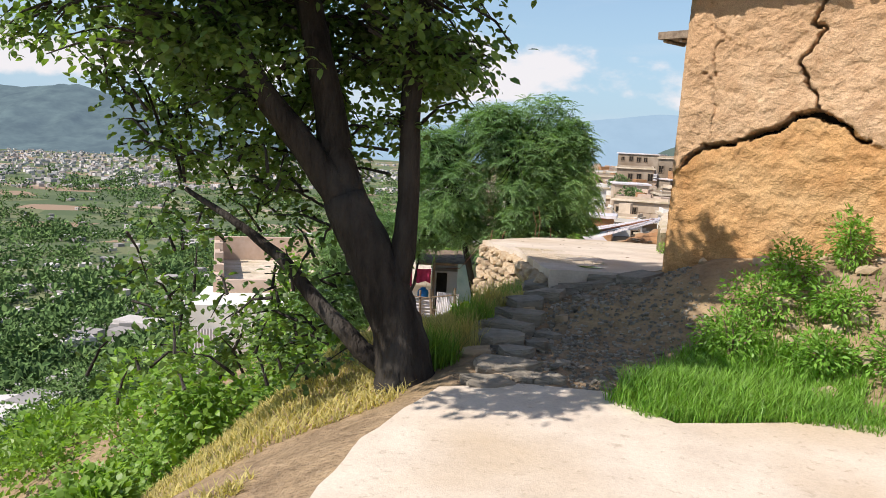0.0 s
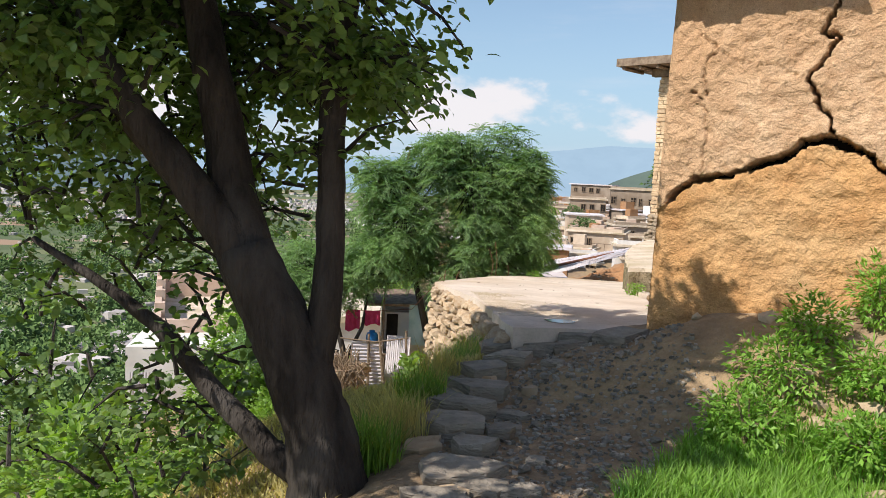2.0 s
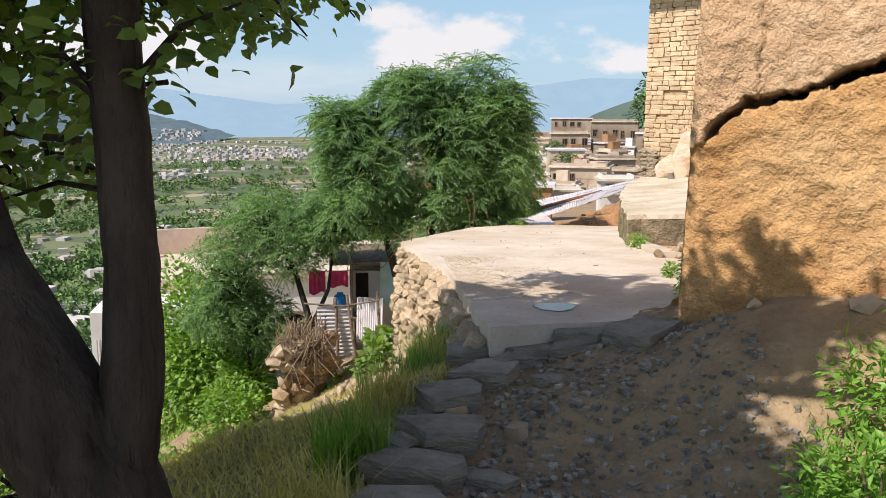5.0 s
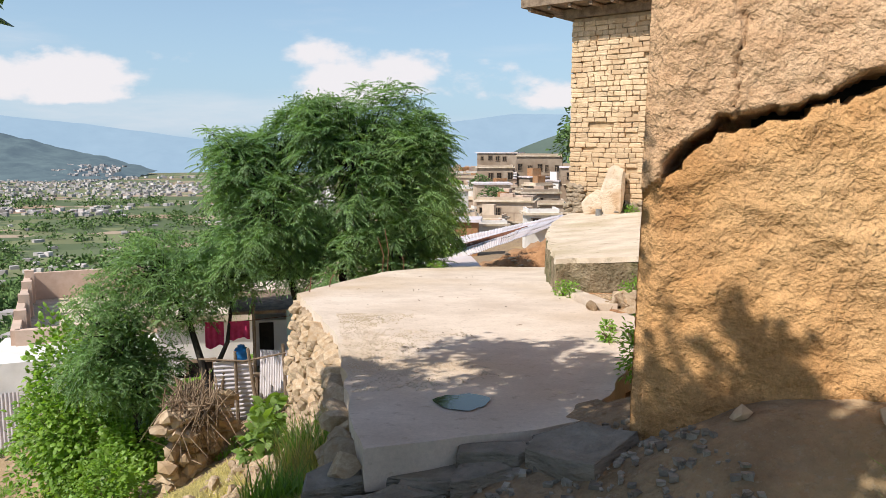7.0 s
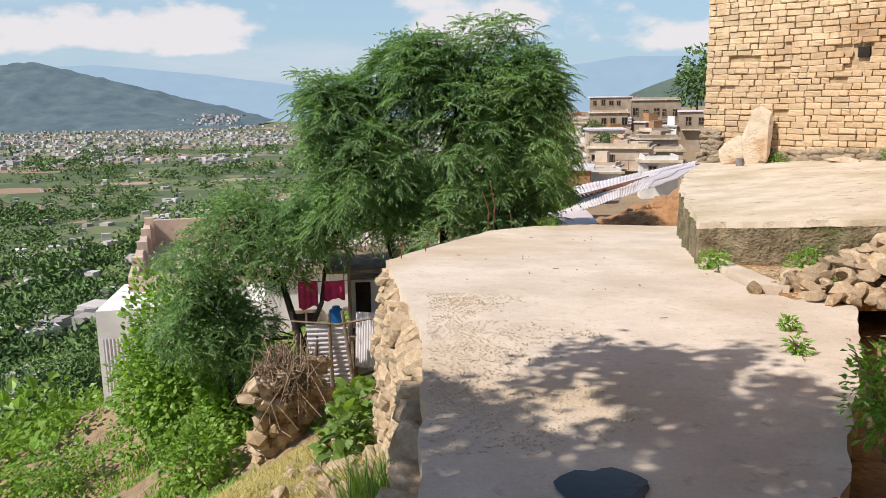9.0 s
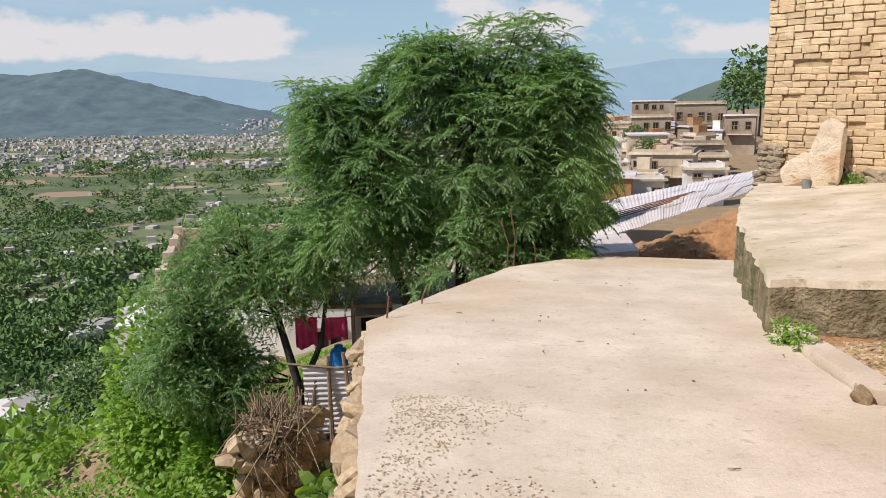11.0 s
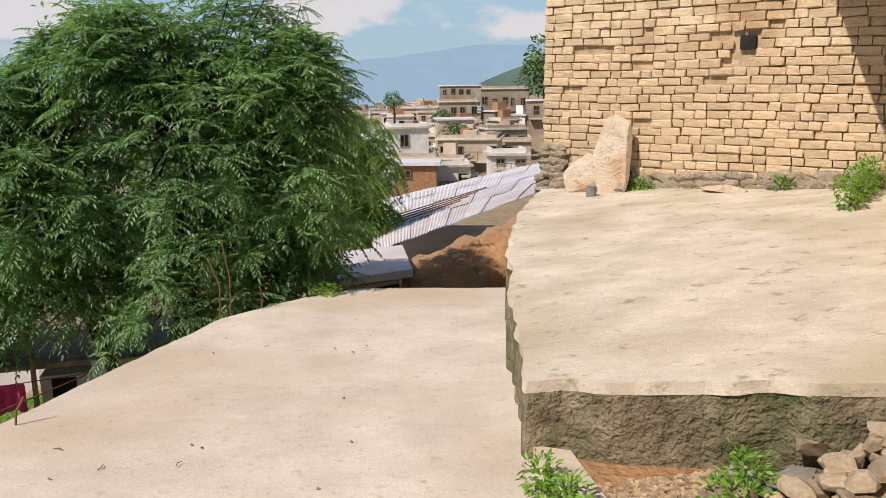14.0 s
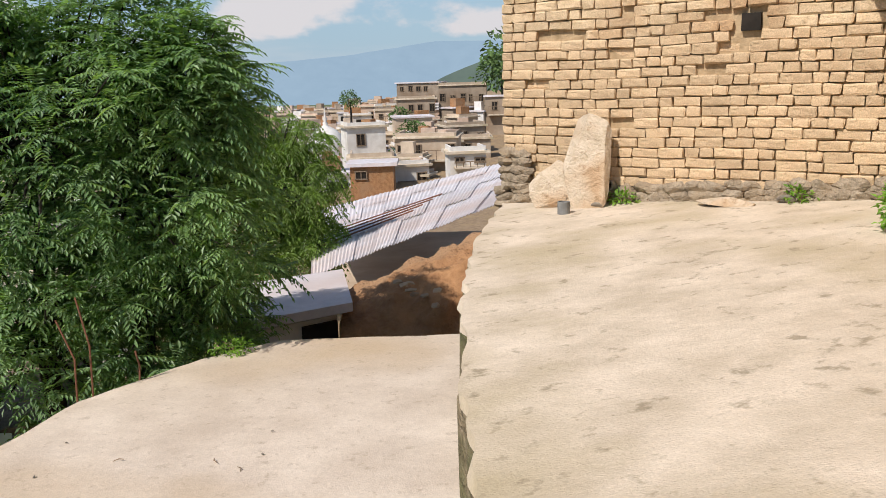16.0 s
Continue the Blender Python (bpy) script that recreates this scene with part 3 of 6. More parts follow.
for poly in fw.data.polygons:
    i, j = poly.vertices[0] % nu, poly.vertices[0] // nu
    u, v = us[i] + nse(us[i], vs_[j], 6, 9) * 0.02, vs_[j] + nse(us[i], vs_[j], 7, 9) * 0.025
    if v < lerp(u, [0, 0.08, 0.24, 0.53, 0.85, 0.92, 1.1, 1.3, 1.45, 2.2, 6], [1.0, 1.08, 1.23, 1.28, 1.39, 1.5, 1.52, 1.45, 1.3, 1.2, 1.1]):
        poly.material_index = 1
# side wall, running back to the brick house
sb = Bag()
ss = [0.0] + list(np.arange(0.03, 11.3, 0.09))
sv = [-0.8, -0.4] + vs_
for v in sv:
    for s in ss:
        bulge = nse(s, v, 11, 0.9) * 0.06 + nse(s, v, 12, 4) * 0.02
        k = min(1, s / 0.35)
        p = WA + WN * (s + v * BATTER * (1 - k) + 0.02 * (1 - k)) + WF * (0.02 * max(0, v - 0.3) + k * bulge + SPLAY * s)
        if s < 0.2:
            edge0 = WA + WF * (0.02 * max(0, v - 0.3)) - WN * (plaster(0, max(0, v)) - v * BATTER)
            p = edge0.lerp(p, s / 0.2)
        sb.v.append((p.x, p.y, v))
ns = len(ss)
sb.f = [(j * ns + i + 1, j * ns + i, (j + 1) * ns + i, (j + 1) * ns + i + 1) for j in range(len(sv) - 1) for i in range(ns - 1)]
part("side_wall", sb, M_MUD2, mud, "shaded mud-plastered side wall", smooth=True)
# solid block behind the walls, its darkness painted on
cb = Bag()
core = [WA + WF * 0.35 + WN * 0.3, WA + WF * 6 + WN * 0.3, WA + WF * 6 + WN * 11.2, WA + WF * 0.85 + WN * 11.2]
cb.prism([(p.x, p.y) for p in core], lambda x, y: 2.5, lambda x, y: -0.4)
part("core", cb, M_DARK, mud, "block painted dark for the unlit inside")
# flat earth roof on poles, with a ragged overhang
rb = Bag()
roof = [WA + WF * -0.10 + WN * -0.1, WA + WF * 6.2 + WN * -0.16, WA + WF * 6.2 + WN * 11.0, WA + WF * -0.33 + WN * 11.0]
rb.prism([(p.x, p.y) for p in roof], lambda x, y: 2.78 + nse(x, y, 0, 3) * 0.03, lambda x, y: 2.6)
part("earth_roof", rb, M_MUD, mud, "flat earth roof with a thin overhang")
eb = Bag()
for k in range(30):
    u = -0.06 + k * 0.19 + random.uniform(-0.05, 0.05)
    p, q = WA + WF * u - WN * random.uniform(0.1, 0.2), WA + WF * u + WN * 0.35
    eb.tube([(p.x, p.y, 2.55), (q.x, q.y, 2.56)], [0.035, 0.035], 6)
for k in range(24):
    u = random.uniform(-0.1, 5)
    p = WA + WF * u - WN * 0.13
    eb.box((p.x, p.y, 2.585), (random.uniform(0.2, 0.6), 0.14, 0.02), -0.56 + random.uniform(-0.2, 0.2))
part("roof_poles", eb, M_WOOD, mud, "dark roof poles and boards under the overhang")
for nm, u0, u1, v0, v1 in (("window_sill", WIN[0], WIN[1], WIN[2], WIN[2] + 0.04), ("window_lintel", WIN[0], WIN[1], WIN[3] - 0.04, WIN[3])):
    wb = Bag()
    p = WA + WF * ((u0 + u1) / 2) + WN * 0.08
    wb.box((p.x, p.y, (v0 + v1) / 2), (u1 - u0, 0.18, v1 - v0), -0.562)
    part(nm, wb, M_MUD2, mud)

# ---- brick house ----
BA, BF, BN = Vector((5.68, 19.0)), Vector((0.679, -0.734)), Vector((-0.734, -0.679))
BANG = math.atan2(BF.y, BF.x)
brick_house = thing("brick_house", "old buff brick house with deep raked mud joints", "house")
COURSE, BTOP, BLEN = 0.0885, 3.45, 3.72
bk = Bag()
for a, b2 in (((0.02, -0.02), (BLEN + 0.6, -5.0)),):
    ring = [BA + BF * a[0] + BN * a[1], BA + BF * b2[0] + BN * a[1], BA + BF * b2[0] + BN * b2[1], BA + BF * a[0] + BN * b2[1]]
    bk.prism([(p.x, p.y) for p in ring], lambda x, y: BTOP, lambda x, y: -1.2)
part("mortar_core", bk, M_MORTAR, brick_house, "recessed dark mud mortar")
fbk = Bag()
for u in np.arange(0.0, BLEN, 0.16):
    for z in (-0.1, -0.02, 0.05, 0.12):
        p = BA + BF * (u + random.uniform(-0.04, 0.04)) + BN * 0.02
        if z < lerp(u, [0, 0.4, 0.9, 3.4], [0.5, 0.25, 0.12, 0.25]):
            fbk.rock((p.x, p.y, z + slab_z(p.x, p.y)), (0.19, 0.09, 0.10), random.uniform(-0.15, 0.15) + BANG, int(u * 100 + z * 1000), cuts=2)
for z in np.arange(0.15, 0.5, 0.08):
    for u in (0.04, 0.14, 0.24):
        p = BA + BF * u + BN * 0.02
        fbk.rock((p.x, p.y, z), (0.15, 0.10, 0.10), BANG + random.uniform(-0.2, 0.2), int(u * 100 + z * 777), cuts=2)
part("footing", fbk, M_FOOT, brick_house, "rough stone and mortar footing", kind="stuff")
tb = Bag()
p = BA + BF * (BLEN / 2) + BN * 0.0
tb.box((p.x, p.y, BTOP + 0.09), (BLEN + 0.3, 0.16, 0.16), BANG)
part("wall_plate", tb, M_WOOD, brick_house, "dark timber beam along the wall top")
ev = Bag()
ring = [BA + BF * -0.75 + BN * 0.55, BA + BF * (BLEN + 0.8) + BN * 0.55, BA + BF * (BLEN + 0.8) + BN * -5, BA + BF * -0.75 + BN * -5]
ev.prism([(q.x, q.y) for q in ring], lambda x, y: BTOP + 0.36, lambda x, y: BTOP + 0.2)
part("roof", ev, M_WOOD, brick_house, "dark overhanging flat roof")
for k in range(12):
    rf = Bag()
    q = BA + BF * (-0.6 + k * 0.4)
    a, c = q + BN * 0.5, q - BN * 0.3
    rf.tube([(a.x, a.y, BTOP + 0.16), (c.x, c.y, BTOP + 0.16)], [0.04, 0.04], 6)
    part("rafter", rf, M_WOOD, brick_house)

# ---- near tree ----
tree = thing("tree", "large dark leaning shade tree with several limbs at the path edge", "tree")
BOUGHS = [
    ("trunk", [(0.14, 5.98, -0.75), (0.1, 6.0, -0.35), (0.05, 6.02, -0.05), (-0.06, 6.03, 0.22), (-0.18, 6.04, 0.5), (-0.33, 6.05, 0.8)], [0.25, 0.2, 0.165, 0.16, 0.15, 0.135]),
    ("limb", [(-0.28, 6.05, 0.7), (-0.55, 6.0, 1.08), (-0.82, 5.95, 1.4), (-1.05, 5.9, 1.75), (-1.35, 5.85, 2.3), (-1.8, 5.8, 3.2)], [0.11, 0.088, 0.075, 0.066, 0.056, 0.035]),
    ("limb", [(-0.28, 6.06, 0.7), (-0.4, 6.12, 1.1), (-0.48, 6.16, 1.5), (-0.6, 6.2, 1.95), (-0.85, 6.22, 2.7), (-1.0, 6.25, 3.7)], [0.12, 0.105, 0.092, 0.08, 0.066, 0.04]),
    ("limb", [(-0.02, 6.03, 0.15), (0.04, 6.05, 0.45), (0.08, 6.05, 0.8), (0.05, 6.06, 1.2), (0.08, 6.04, 1.7), (0.16, 6.0, 2.3), (0.3, 5.9, 3.2)], [0.10, 0.08, 0.068, 0.065, 0.062, 0.055, 0.035]),
    ("limb", [(0.0, 6.0, -0.28), (-0.2, 6.06, -0.18), (-0.45, 6.12, 0.05), (-0.75, 6.2, 0.37), (-0.95, 6.22, 0.52), (-1.4, 6.28, 0.78)], [0.08, 0.066, 0.052, 0.04, 0.03, 0.015]),
    ("limb", [(0.2, 6.0, 2.4), (0.45, 5.5, 2.8), (0.7, 5.1, 3.0)], [0.04, 0.03, 0.02]),
    ("limb", [(-0.9, 6.2, 2.9), (-0.6, 5.2, 3.1), (-0.3, 4.4, 3.1)], [0.05, 0.035, 0.02]),
]
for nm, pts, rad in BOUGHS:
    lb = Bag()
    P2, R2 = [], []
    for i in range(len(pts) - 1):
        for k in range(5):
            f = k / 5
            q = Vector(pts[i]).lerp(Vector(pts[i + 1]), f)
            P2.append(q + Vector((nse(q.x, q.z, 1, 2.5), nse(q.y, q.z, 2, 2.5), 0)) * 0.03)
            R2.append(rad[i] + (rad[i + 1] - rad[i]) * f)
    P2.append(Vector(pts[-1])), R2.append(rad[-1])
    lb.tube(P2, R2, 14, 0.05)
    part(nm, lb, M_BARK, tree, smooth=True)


def spray(bag, twigs, origin, tip, nleaf, size, rng, droop=0.3):
    """A twig with leaves along it."""
    o, t = Vector(origin), Vector(tip)
    twigs.tube([o, o.lerp(t, 0.5) + Vector((0, 0, 0.05)), t], [0.012, 0.008, 0.003], 4)
    ax = (t - o).normalized()
    for i in range(nleaf):
        p = o.lerp(t, rng.uniform(0.25, 1.0)) + Vector((rng.gauss(0, 1), rng.gauss(0, 1), rng.gauss(0, 1))) * 0.055
        d = ax * 0.4 + Vector((rng.gauss(0, 1), rng.gauss(0, 1), rng.gauss(0, 0.6) - droop))
        bag.oval(p, d, Vector((rng.gauss(0, 0.5), rng.gauss(0, 0.5), 1)), size * rng.uniform(0.7, 1.3), size * rng.uniform(0.55, 0.8))


rng = random.Random(11)
crown, twigs = Bag(), Bag()
NODES = [Vector(p) for nm, pts, r in BOUGHS[1:] for p in pts[2:]]


def in_ball(c, centre, r):
    return Vector(((c.x - centre[0]) / r[0], (c.y - centre[1]) / r[1], (c.z - centre[2]) / r[2])).length


def clothe(count, lo, hi, balls, leaves, size, gap, shut=None):
    """Fills part of the crown with leafy twigs, in clumps with gaps between."""
    made = 0
    while made < count:
        c = Vector([rng.uniform(a, b_) for a, b_ in zip(lo, hi)])
        if min(in_ball(c, *q) for q in balls) > 1 + 0.24 * nse(c.x, c.y, c.z, 1.6) or nse(c.x, c.y, c.z + 20, 1.4) < gap or (shut and shut(c)):
            continue
        near = min(NODES, key=lambda n: (n - c).length)
        spray(crown, twigs, c.lerp(near, min(0.9, 0.45 / max(0.3, (c - near).length))), c, leaves, size, rng)
        made += 1


def blocks_sun(c):
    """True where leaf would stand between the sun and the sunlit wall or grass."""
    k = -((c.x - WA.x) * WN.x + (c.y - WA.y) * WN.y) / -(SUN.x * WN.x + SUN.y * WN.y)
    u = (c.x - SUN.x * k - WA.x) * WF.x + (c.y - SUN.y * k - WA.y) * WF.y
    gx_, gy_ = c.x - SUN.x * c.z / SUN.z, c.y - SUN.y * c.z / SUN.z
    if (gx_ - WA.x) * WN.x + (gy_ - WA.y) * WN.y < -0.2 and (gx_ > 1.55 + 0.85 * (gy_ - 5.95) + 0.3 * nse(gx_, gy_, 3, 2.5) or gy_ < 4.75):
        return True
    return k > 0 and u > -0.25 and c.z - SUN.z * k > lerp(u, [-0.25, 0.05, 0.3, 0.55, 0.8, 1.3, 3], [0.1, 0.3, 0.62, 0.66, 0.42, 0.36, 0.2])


# twigs that would shade the sunlit wall and grass are left out
clothe(690, (-3.4, 4.4, 1.2), (1.0, 7.9, 3.6), [((-0.95, 6.2, 2.35), (1.75, 1.5, 1.15)), ((-0.1, 6.0, 2.05), (0.85, 0.8, 0.62)), ((0.33, 6.0, 1.72), (0.42, 0.6, 0.36))], 40, 0.064, -0.06, lambda c: (c.z < 2.0 and c.y < 5.3) or blocks_sun(c))
# upper crown, unseen above the view, shaped to cast shade on path and platform
clothe(680, (-3.0, 3.5, 2.15), (1.3, 8.9, 4.2), [((-0.75, 6.3, 3.15), (1.75, 2.25, 0.85)), ((-1.5, 4.5, 2.95), (0.95, 0.9, 0.6))], 34, 0.072, -0.06, blocks_sun)
for k in range(34):
    c = Vector((rng.uniform(-0.1, 0.7), rng.uniform(5.9, 7.1), rng.uniform(1.4, 1.95)))
    spray(crown, twigs, c + Vector((-0.3, -0.1, 0.25)), c, 26, 0.06, rng)
for k in range(34):
    c = Vector((rng.uniform(-0.3, 0.4), rng.uniform(7.0, 7.5), rng.uniform(1.5, 1.75)))
    spray(crown, twigs, c + Vector((-0.28, rng.gauss(0, 0.1), 0.12)), c, 26, 0.06, rng, 0.15)
for k in range(5):
    c = Vector((rng.uniform(-0.45, -0.28), rng.uniform(7.4, 7.6), rng.uniform(0.8, 0.95)))
    spray(crown, twigs, c + Vector((-0.3, 0, 0.1)), c, 20, 0.06, rng, 0.15)
for k in range(170):
    c = Vector((rng.uniform(-1.95, -0.35), rng.uniform(6.2, 7.6), rng.uniform(0.9, 2.1)))
    spray(crown, twigs, c + Vector((rng.gauss(0.1, 0.15), rng.gauss(-0.1, 0.15), rng.gauss(0.1, 0.15))), c, 24, 0.064, rng)
for k in range(150):
    c = Vector((rng.uniform(-1.75, -0.45), rng.uniform(5.9, 7.0), rng.uniform(-0.45, 1.1)))
    if nse(c.x, c.y, c.z, 1.5) < -0.1:
        continue
    spray(crown, twigs, c + Vector((rng.gauss(0.1, 0.15), rng.gauss(0, 0.15), rng.gauss(0, 0.15))), c, 26, 0.062, rng)
part("crown", crown, M_LEAF, tree, "dense dark green oval leaves")
part("branchwork", twigs, M_BARK, tree, kind="stuff")


# ---- feathery trees below the platform ----
def feather_tree(name, label, stems, lobes, fronds, size, seed, leafmat=M_FROND, hang=0.35, loose=0, lsize=0.1):
    rng = random.Random(seed)
    t = thing(name, label, "tree")
    for pts, r0, r1 in stems:
        sbg = Bag()
        n = len(pts)
        sbg.tube(pts, [r0 + (r1 - r0) * i / (n - 1) for i in range(n)], 8, 0.05, rng)
        part("trunk", sbg, M_BARK, t, smooth=True)
    leaves, tw = Bag(), Bag()
    tips = [Vector(p) for st_ in stems for p in st_[0][1:]]
    for k in range(fronds):
        c0, r = lobes[rng.randrange(len(lobes))]
        q = Vector((rng.gauss(0, 1), rng.gauss(0, 1), rng.gauss(0.15, 1))).normalized() * rng.random() ** 0.4
        c = Vector(c0) + Vector((q.x * r[0], q.y * r[1], q.z * r[2])) * (1 + 0.38 * nse(q.x, q.y, q.z + seed, 2.4))
        axis_ = (q * 0.8 + Vector((rng.gauss(0, 0.3), rng.gauss(0, 0.3), 0.55))).normalized()
        near = min(tips, key=lambda n: (n - c).length)
        if k % 3 == 0:
            tw.tube([c, c.lerp(near, 0.3) - Vector((0, 0, 0.08)), c.lerp(near, 0.75)], [0.004, 0.009, 0.016], 4)
        # each twig end carries a whorl of arching, drooping fronds
        turn0 = rng.uniform(0, 6.3)
        for w in range(rng.randint(6, 9)):
            a = turn0 + w * 2.4
            side0 = axis_.orthogonal().normalized()
            ring_ = side0 * math.cos(a) + axis_.cross(side0) * math.sin(a)
            out = (ring_ + axis_ * rng.uniform(0.25, 1.0)).normalized()
            ln = size * rng.uniform(0.7, 1.25)
            side = out.cross(Vector((0, 0, 1)))
            side = side.normalized() if side.length > 0.05 else Vector((1, 0, 0))
            for jj in range(17):
                f = (jj // 2 + 0.8) / 8.8
                p = c + out * ln * f - Vector((0, 0, 1)) * ln * hang * f * f
                d = out * 0.7 + side * (1 if jj % 2 else -1) - Vector((0, 0, 0.3 + hang * f))
                if jj == 16:
                    d = out - Vector((0, 0, 0.8))
                leaves.leaf(p, d, Vector((rng.gauss(0, 0.2), rng.gauss(0, 0.2), 1)), ln * 0.23, ln * 0.08)
    for k in range(loose):
        c0, r = lobes[rng.randrange(len(lobes))]
        q = Vector((rng.gauss(0, 1), rng.gauss(0, 1), rng.gauss(0, 1))).normalized() * rng.random() ** 0.38
        c = Vector(c0) + Vector((q.x * r[0], q.y * r[1], q.z * r[2])) * (1.05 + 0.4 * nse(q.x, q.y, q.z + seed + 3, 2.4))
        leaves.leaf(c, Vector((rng.gauss(0, 1), rng.gauss(0, 1), rng.gauss(-0.3, 0.6))), Vector((rng.gauss(0, 0.5), rng.gauss(0, 0.5), 1)), lsize * rng.uniform(0.6, 1.3), lsize * rng.uniform(0.25, 0.45))
    part("crown", leaves, leafmat, t, "feathery mid-green foliage with ragged tips")
    part("branchwork", tw, M_BARK, t, kind="stuff")
    return t


BIG = [((1.6, 18.0, 0.6), (1.15, 1.2, 1.0)), ((0.25, 17.9, 0.25), (0.9, 1.0, 0.85)), ((2.45, 18.2, 0.2), (0.95, 1.1, 1.15)), ((2.2, 18.1, 1.4), (0.8, 0.75, 0.85)), ((1.1, 18.0, 1.4), (0.7, 0.75, 0.65)), ((0.0, 18.0, 0.9), (0.65, 0.75, 0.6)),
       ((1.7, 18.0, -0.7), (1.2, 1.1, 0.8)), ((2.4, 18.4, -0.8), (0.85, 0.8, 0.9)), ((0.2, 18.0, -0.5), (1.0, 0.9, 0.6)), ((2.75, 17.9, 1.1), (0.5, 0.6, 0.65))]
feather_tree("tree", "tall feathery green tree rising beyond the platform edge", [
    ([(1.5, 18.4, -3.4), (1.5, 18.3, -2), (1.5, 18.1, -0.6), (1.7, 18.0, 0.9)], 0.13, 0.03),
    ([(1.2, 18.3, -3.3), (0.9, 18.2, -2), (0.6, 18.0, -0.8), (0.4, 17.9, 0.4)], 0.1, 0.03),
    ([(1.9, 18.5, -3.3), (2.1, 18.4, -1.8), (2.3, 18.3, -0.4), (2.3, 18.2, 0.6)], 0.09, 0.03)], BIG, 1800, 0.26, 5, loose=9000, lsize=0.09)
SMALL = [((-1.6, 18.4, -0.75), (0.75, 0.8, 0.6)), ((-2.2, 18.2, -1.5), (0.7, 0.8, 0.7)), ((-1.1, 18.3, -1.3), (0.8, 0.8, 0.5)), ((-2.3, 18.0, -2.4), (0.6, 0.7, 0.6)), ((-1.7, 18.3, -2.6), (0.6, 0.6, 0.7)), ((-0.6, 18.2, -0.9), (0.7, 0.7, 0.5))]
feather_tree("tree", "smaller feathery tree with a bare dark trunk by the shed", [
    ([(-0.7, 18.1, -3.8), (-0.75, 18.1, -2.6), (-1.0, 18.2, -1.7), (-1.4, 18.3, -0.9)], 0.08, 0.03),
    ([(-0.72, 18.1, -2.7), (-0.4, 18.1, -2.0), (-0.3, 18.2, -1.2)], 0.05, 0.02),
    ([(-1.8, 18.2, -4.2), (-1.9, 18.2, -3.0), (-2.0, 18.2, -1.9)], 0.09, 0.04)], SMALL, 620, 0.2, 6, loose=14000, lsize=0.085)
feather_tree("tree", "pale willow-like tree with hanging foliage behind a taller tree", [
    ([(3.3, 24.3, -4.5), (3.35, 24.2, -2.5), (3.4, 24.2, -0.6)], 0.12, 0.03)], [((3.45, 24.2, -0.1), (0.95, 1.0, 0.9)), ((3.3, 24.2, -1.2), (1.1, 1.1, 1.0)), ((2.6, 24.0, 0.3), (0.9, 1.0, 0.9)), ((4.05, 24.2, -0.3), (0.65, 0.8, 0.9)), ((4.0, 24.2, -1.2), (0.7, 0.8, 0.7))], 680, 0.28, 16, M_WILLOW, 1.1)


# ---- stones along the path, retaining wall, rubble ----
def stone(name, c, s, rz, seed, mat, label, group="", parent=None, tilt=0.0, cuts=2):
    bag = Bag()
    bag.rock((0, 0, 0), s, 0, seed, tilt, cuts)
    if parent:
        ob = part(name, bag, mat, parent)
    else:
        ob = solo(name, bag, mat, label, "stone", group)
    ob.matrix_local = pose(*c, 0, 0, rz)
    return ob


def slab_stone(name, c, s, rz, seed, mat, label, group=""):
    """A flat split slab with a broken outline."""
    rng = random.Random(seed)
    bag, n = Bag(), 7
    ring = []
    for k in range(n):
        a = k * math.tau / n + rng.uniform(-0.28, 0.28)
        q = 1.0 / max(abs(math.cos(a)), abs(math.sin(a))) ** 0.9 * rng.uniform(0.58, 1.12)
        ring.append((math.cos(a) * s[0] * q * 0.8, math.sin(a) * s[1] * q * 0.8))
    tops = [(x, y, s[2] * 0.5 + rng.uniform(-0.12, 0.12) * s[2] + 0.1 * s[2] * x / s[0]) for x, y in ring]
    inner = [(x * 0.96, y * 0.96, z + s[2] * rng.uniform(0.0, 0.05)) for x, y, z in tops]
    mids = [(x * rng.uniform(0.98, 1.08), y * rng.uniform(0.98, 1.08), rng.uniform(-0.1, 0.15) * s[2]) for x, y in ring]
    lows = [(x * 0.97, y * 0.97, -s[2]) for x, y in ring]
    core_ = [(x * 0.4, y * 0.4, s[2] * (0.52 + 0.1 * x / s[0]) + s[2] * rng.uniform(-0.05, 0.05)) for x, y in ring]
    bag.v = core_ + inner + tops + mids + lows
    bag.f = [tuple(range(n))] + [(a * n + k, (a + 1) * n + k, (a + 1) * n + (k + 1) % n, a * n + (k + 1) % n) for a in range(4) for k in range(n)]
    ob = solo(name, bag, mat, label, "stone", group)
    ob.matrix_local = pose(*c, rng.uniform(-3, 3), rng.uniform(-3, 3), rz)
    return ob


STEPS = [(0.72, 5.95, 0.3, 0.17, 0.09, 6), (0.62, 5.62, 0.22, 0.12, 0.06, 20), (0.82, 6.3, 0.24, 0.13, 0.07, -12), (0.72, 6.62, 0.26, 0.16, 0.09, 8), (0.98, 6.55, 0.16, 0.1, 0.05, 40), (0.82, 6.95, 0.3, 0.14, 0.09, -14),
         (0.95, 7.2, 0.28, 0.16, 0.08, -8), (0.98, 7.5, 0.26, 0.14, 0.1, 5), (1.22, 7.72, 0.26, 0.17, 0.13, -18), (1.6, 7.86, 0.4, 0.14, 0.1, -8), (1.98, 7.76, 0.32, 0.2, 0.13, 24), (1.15, 7.98, 0.22, 0.12, 0.1, 10)]
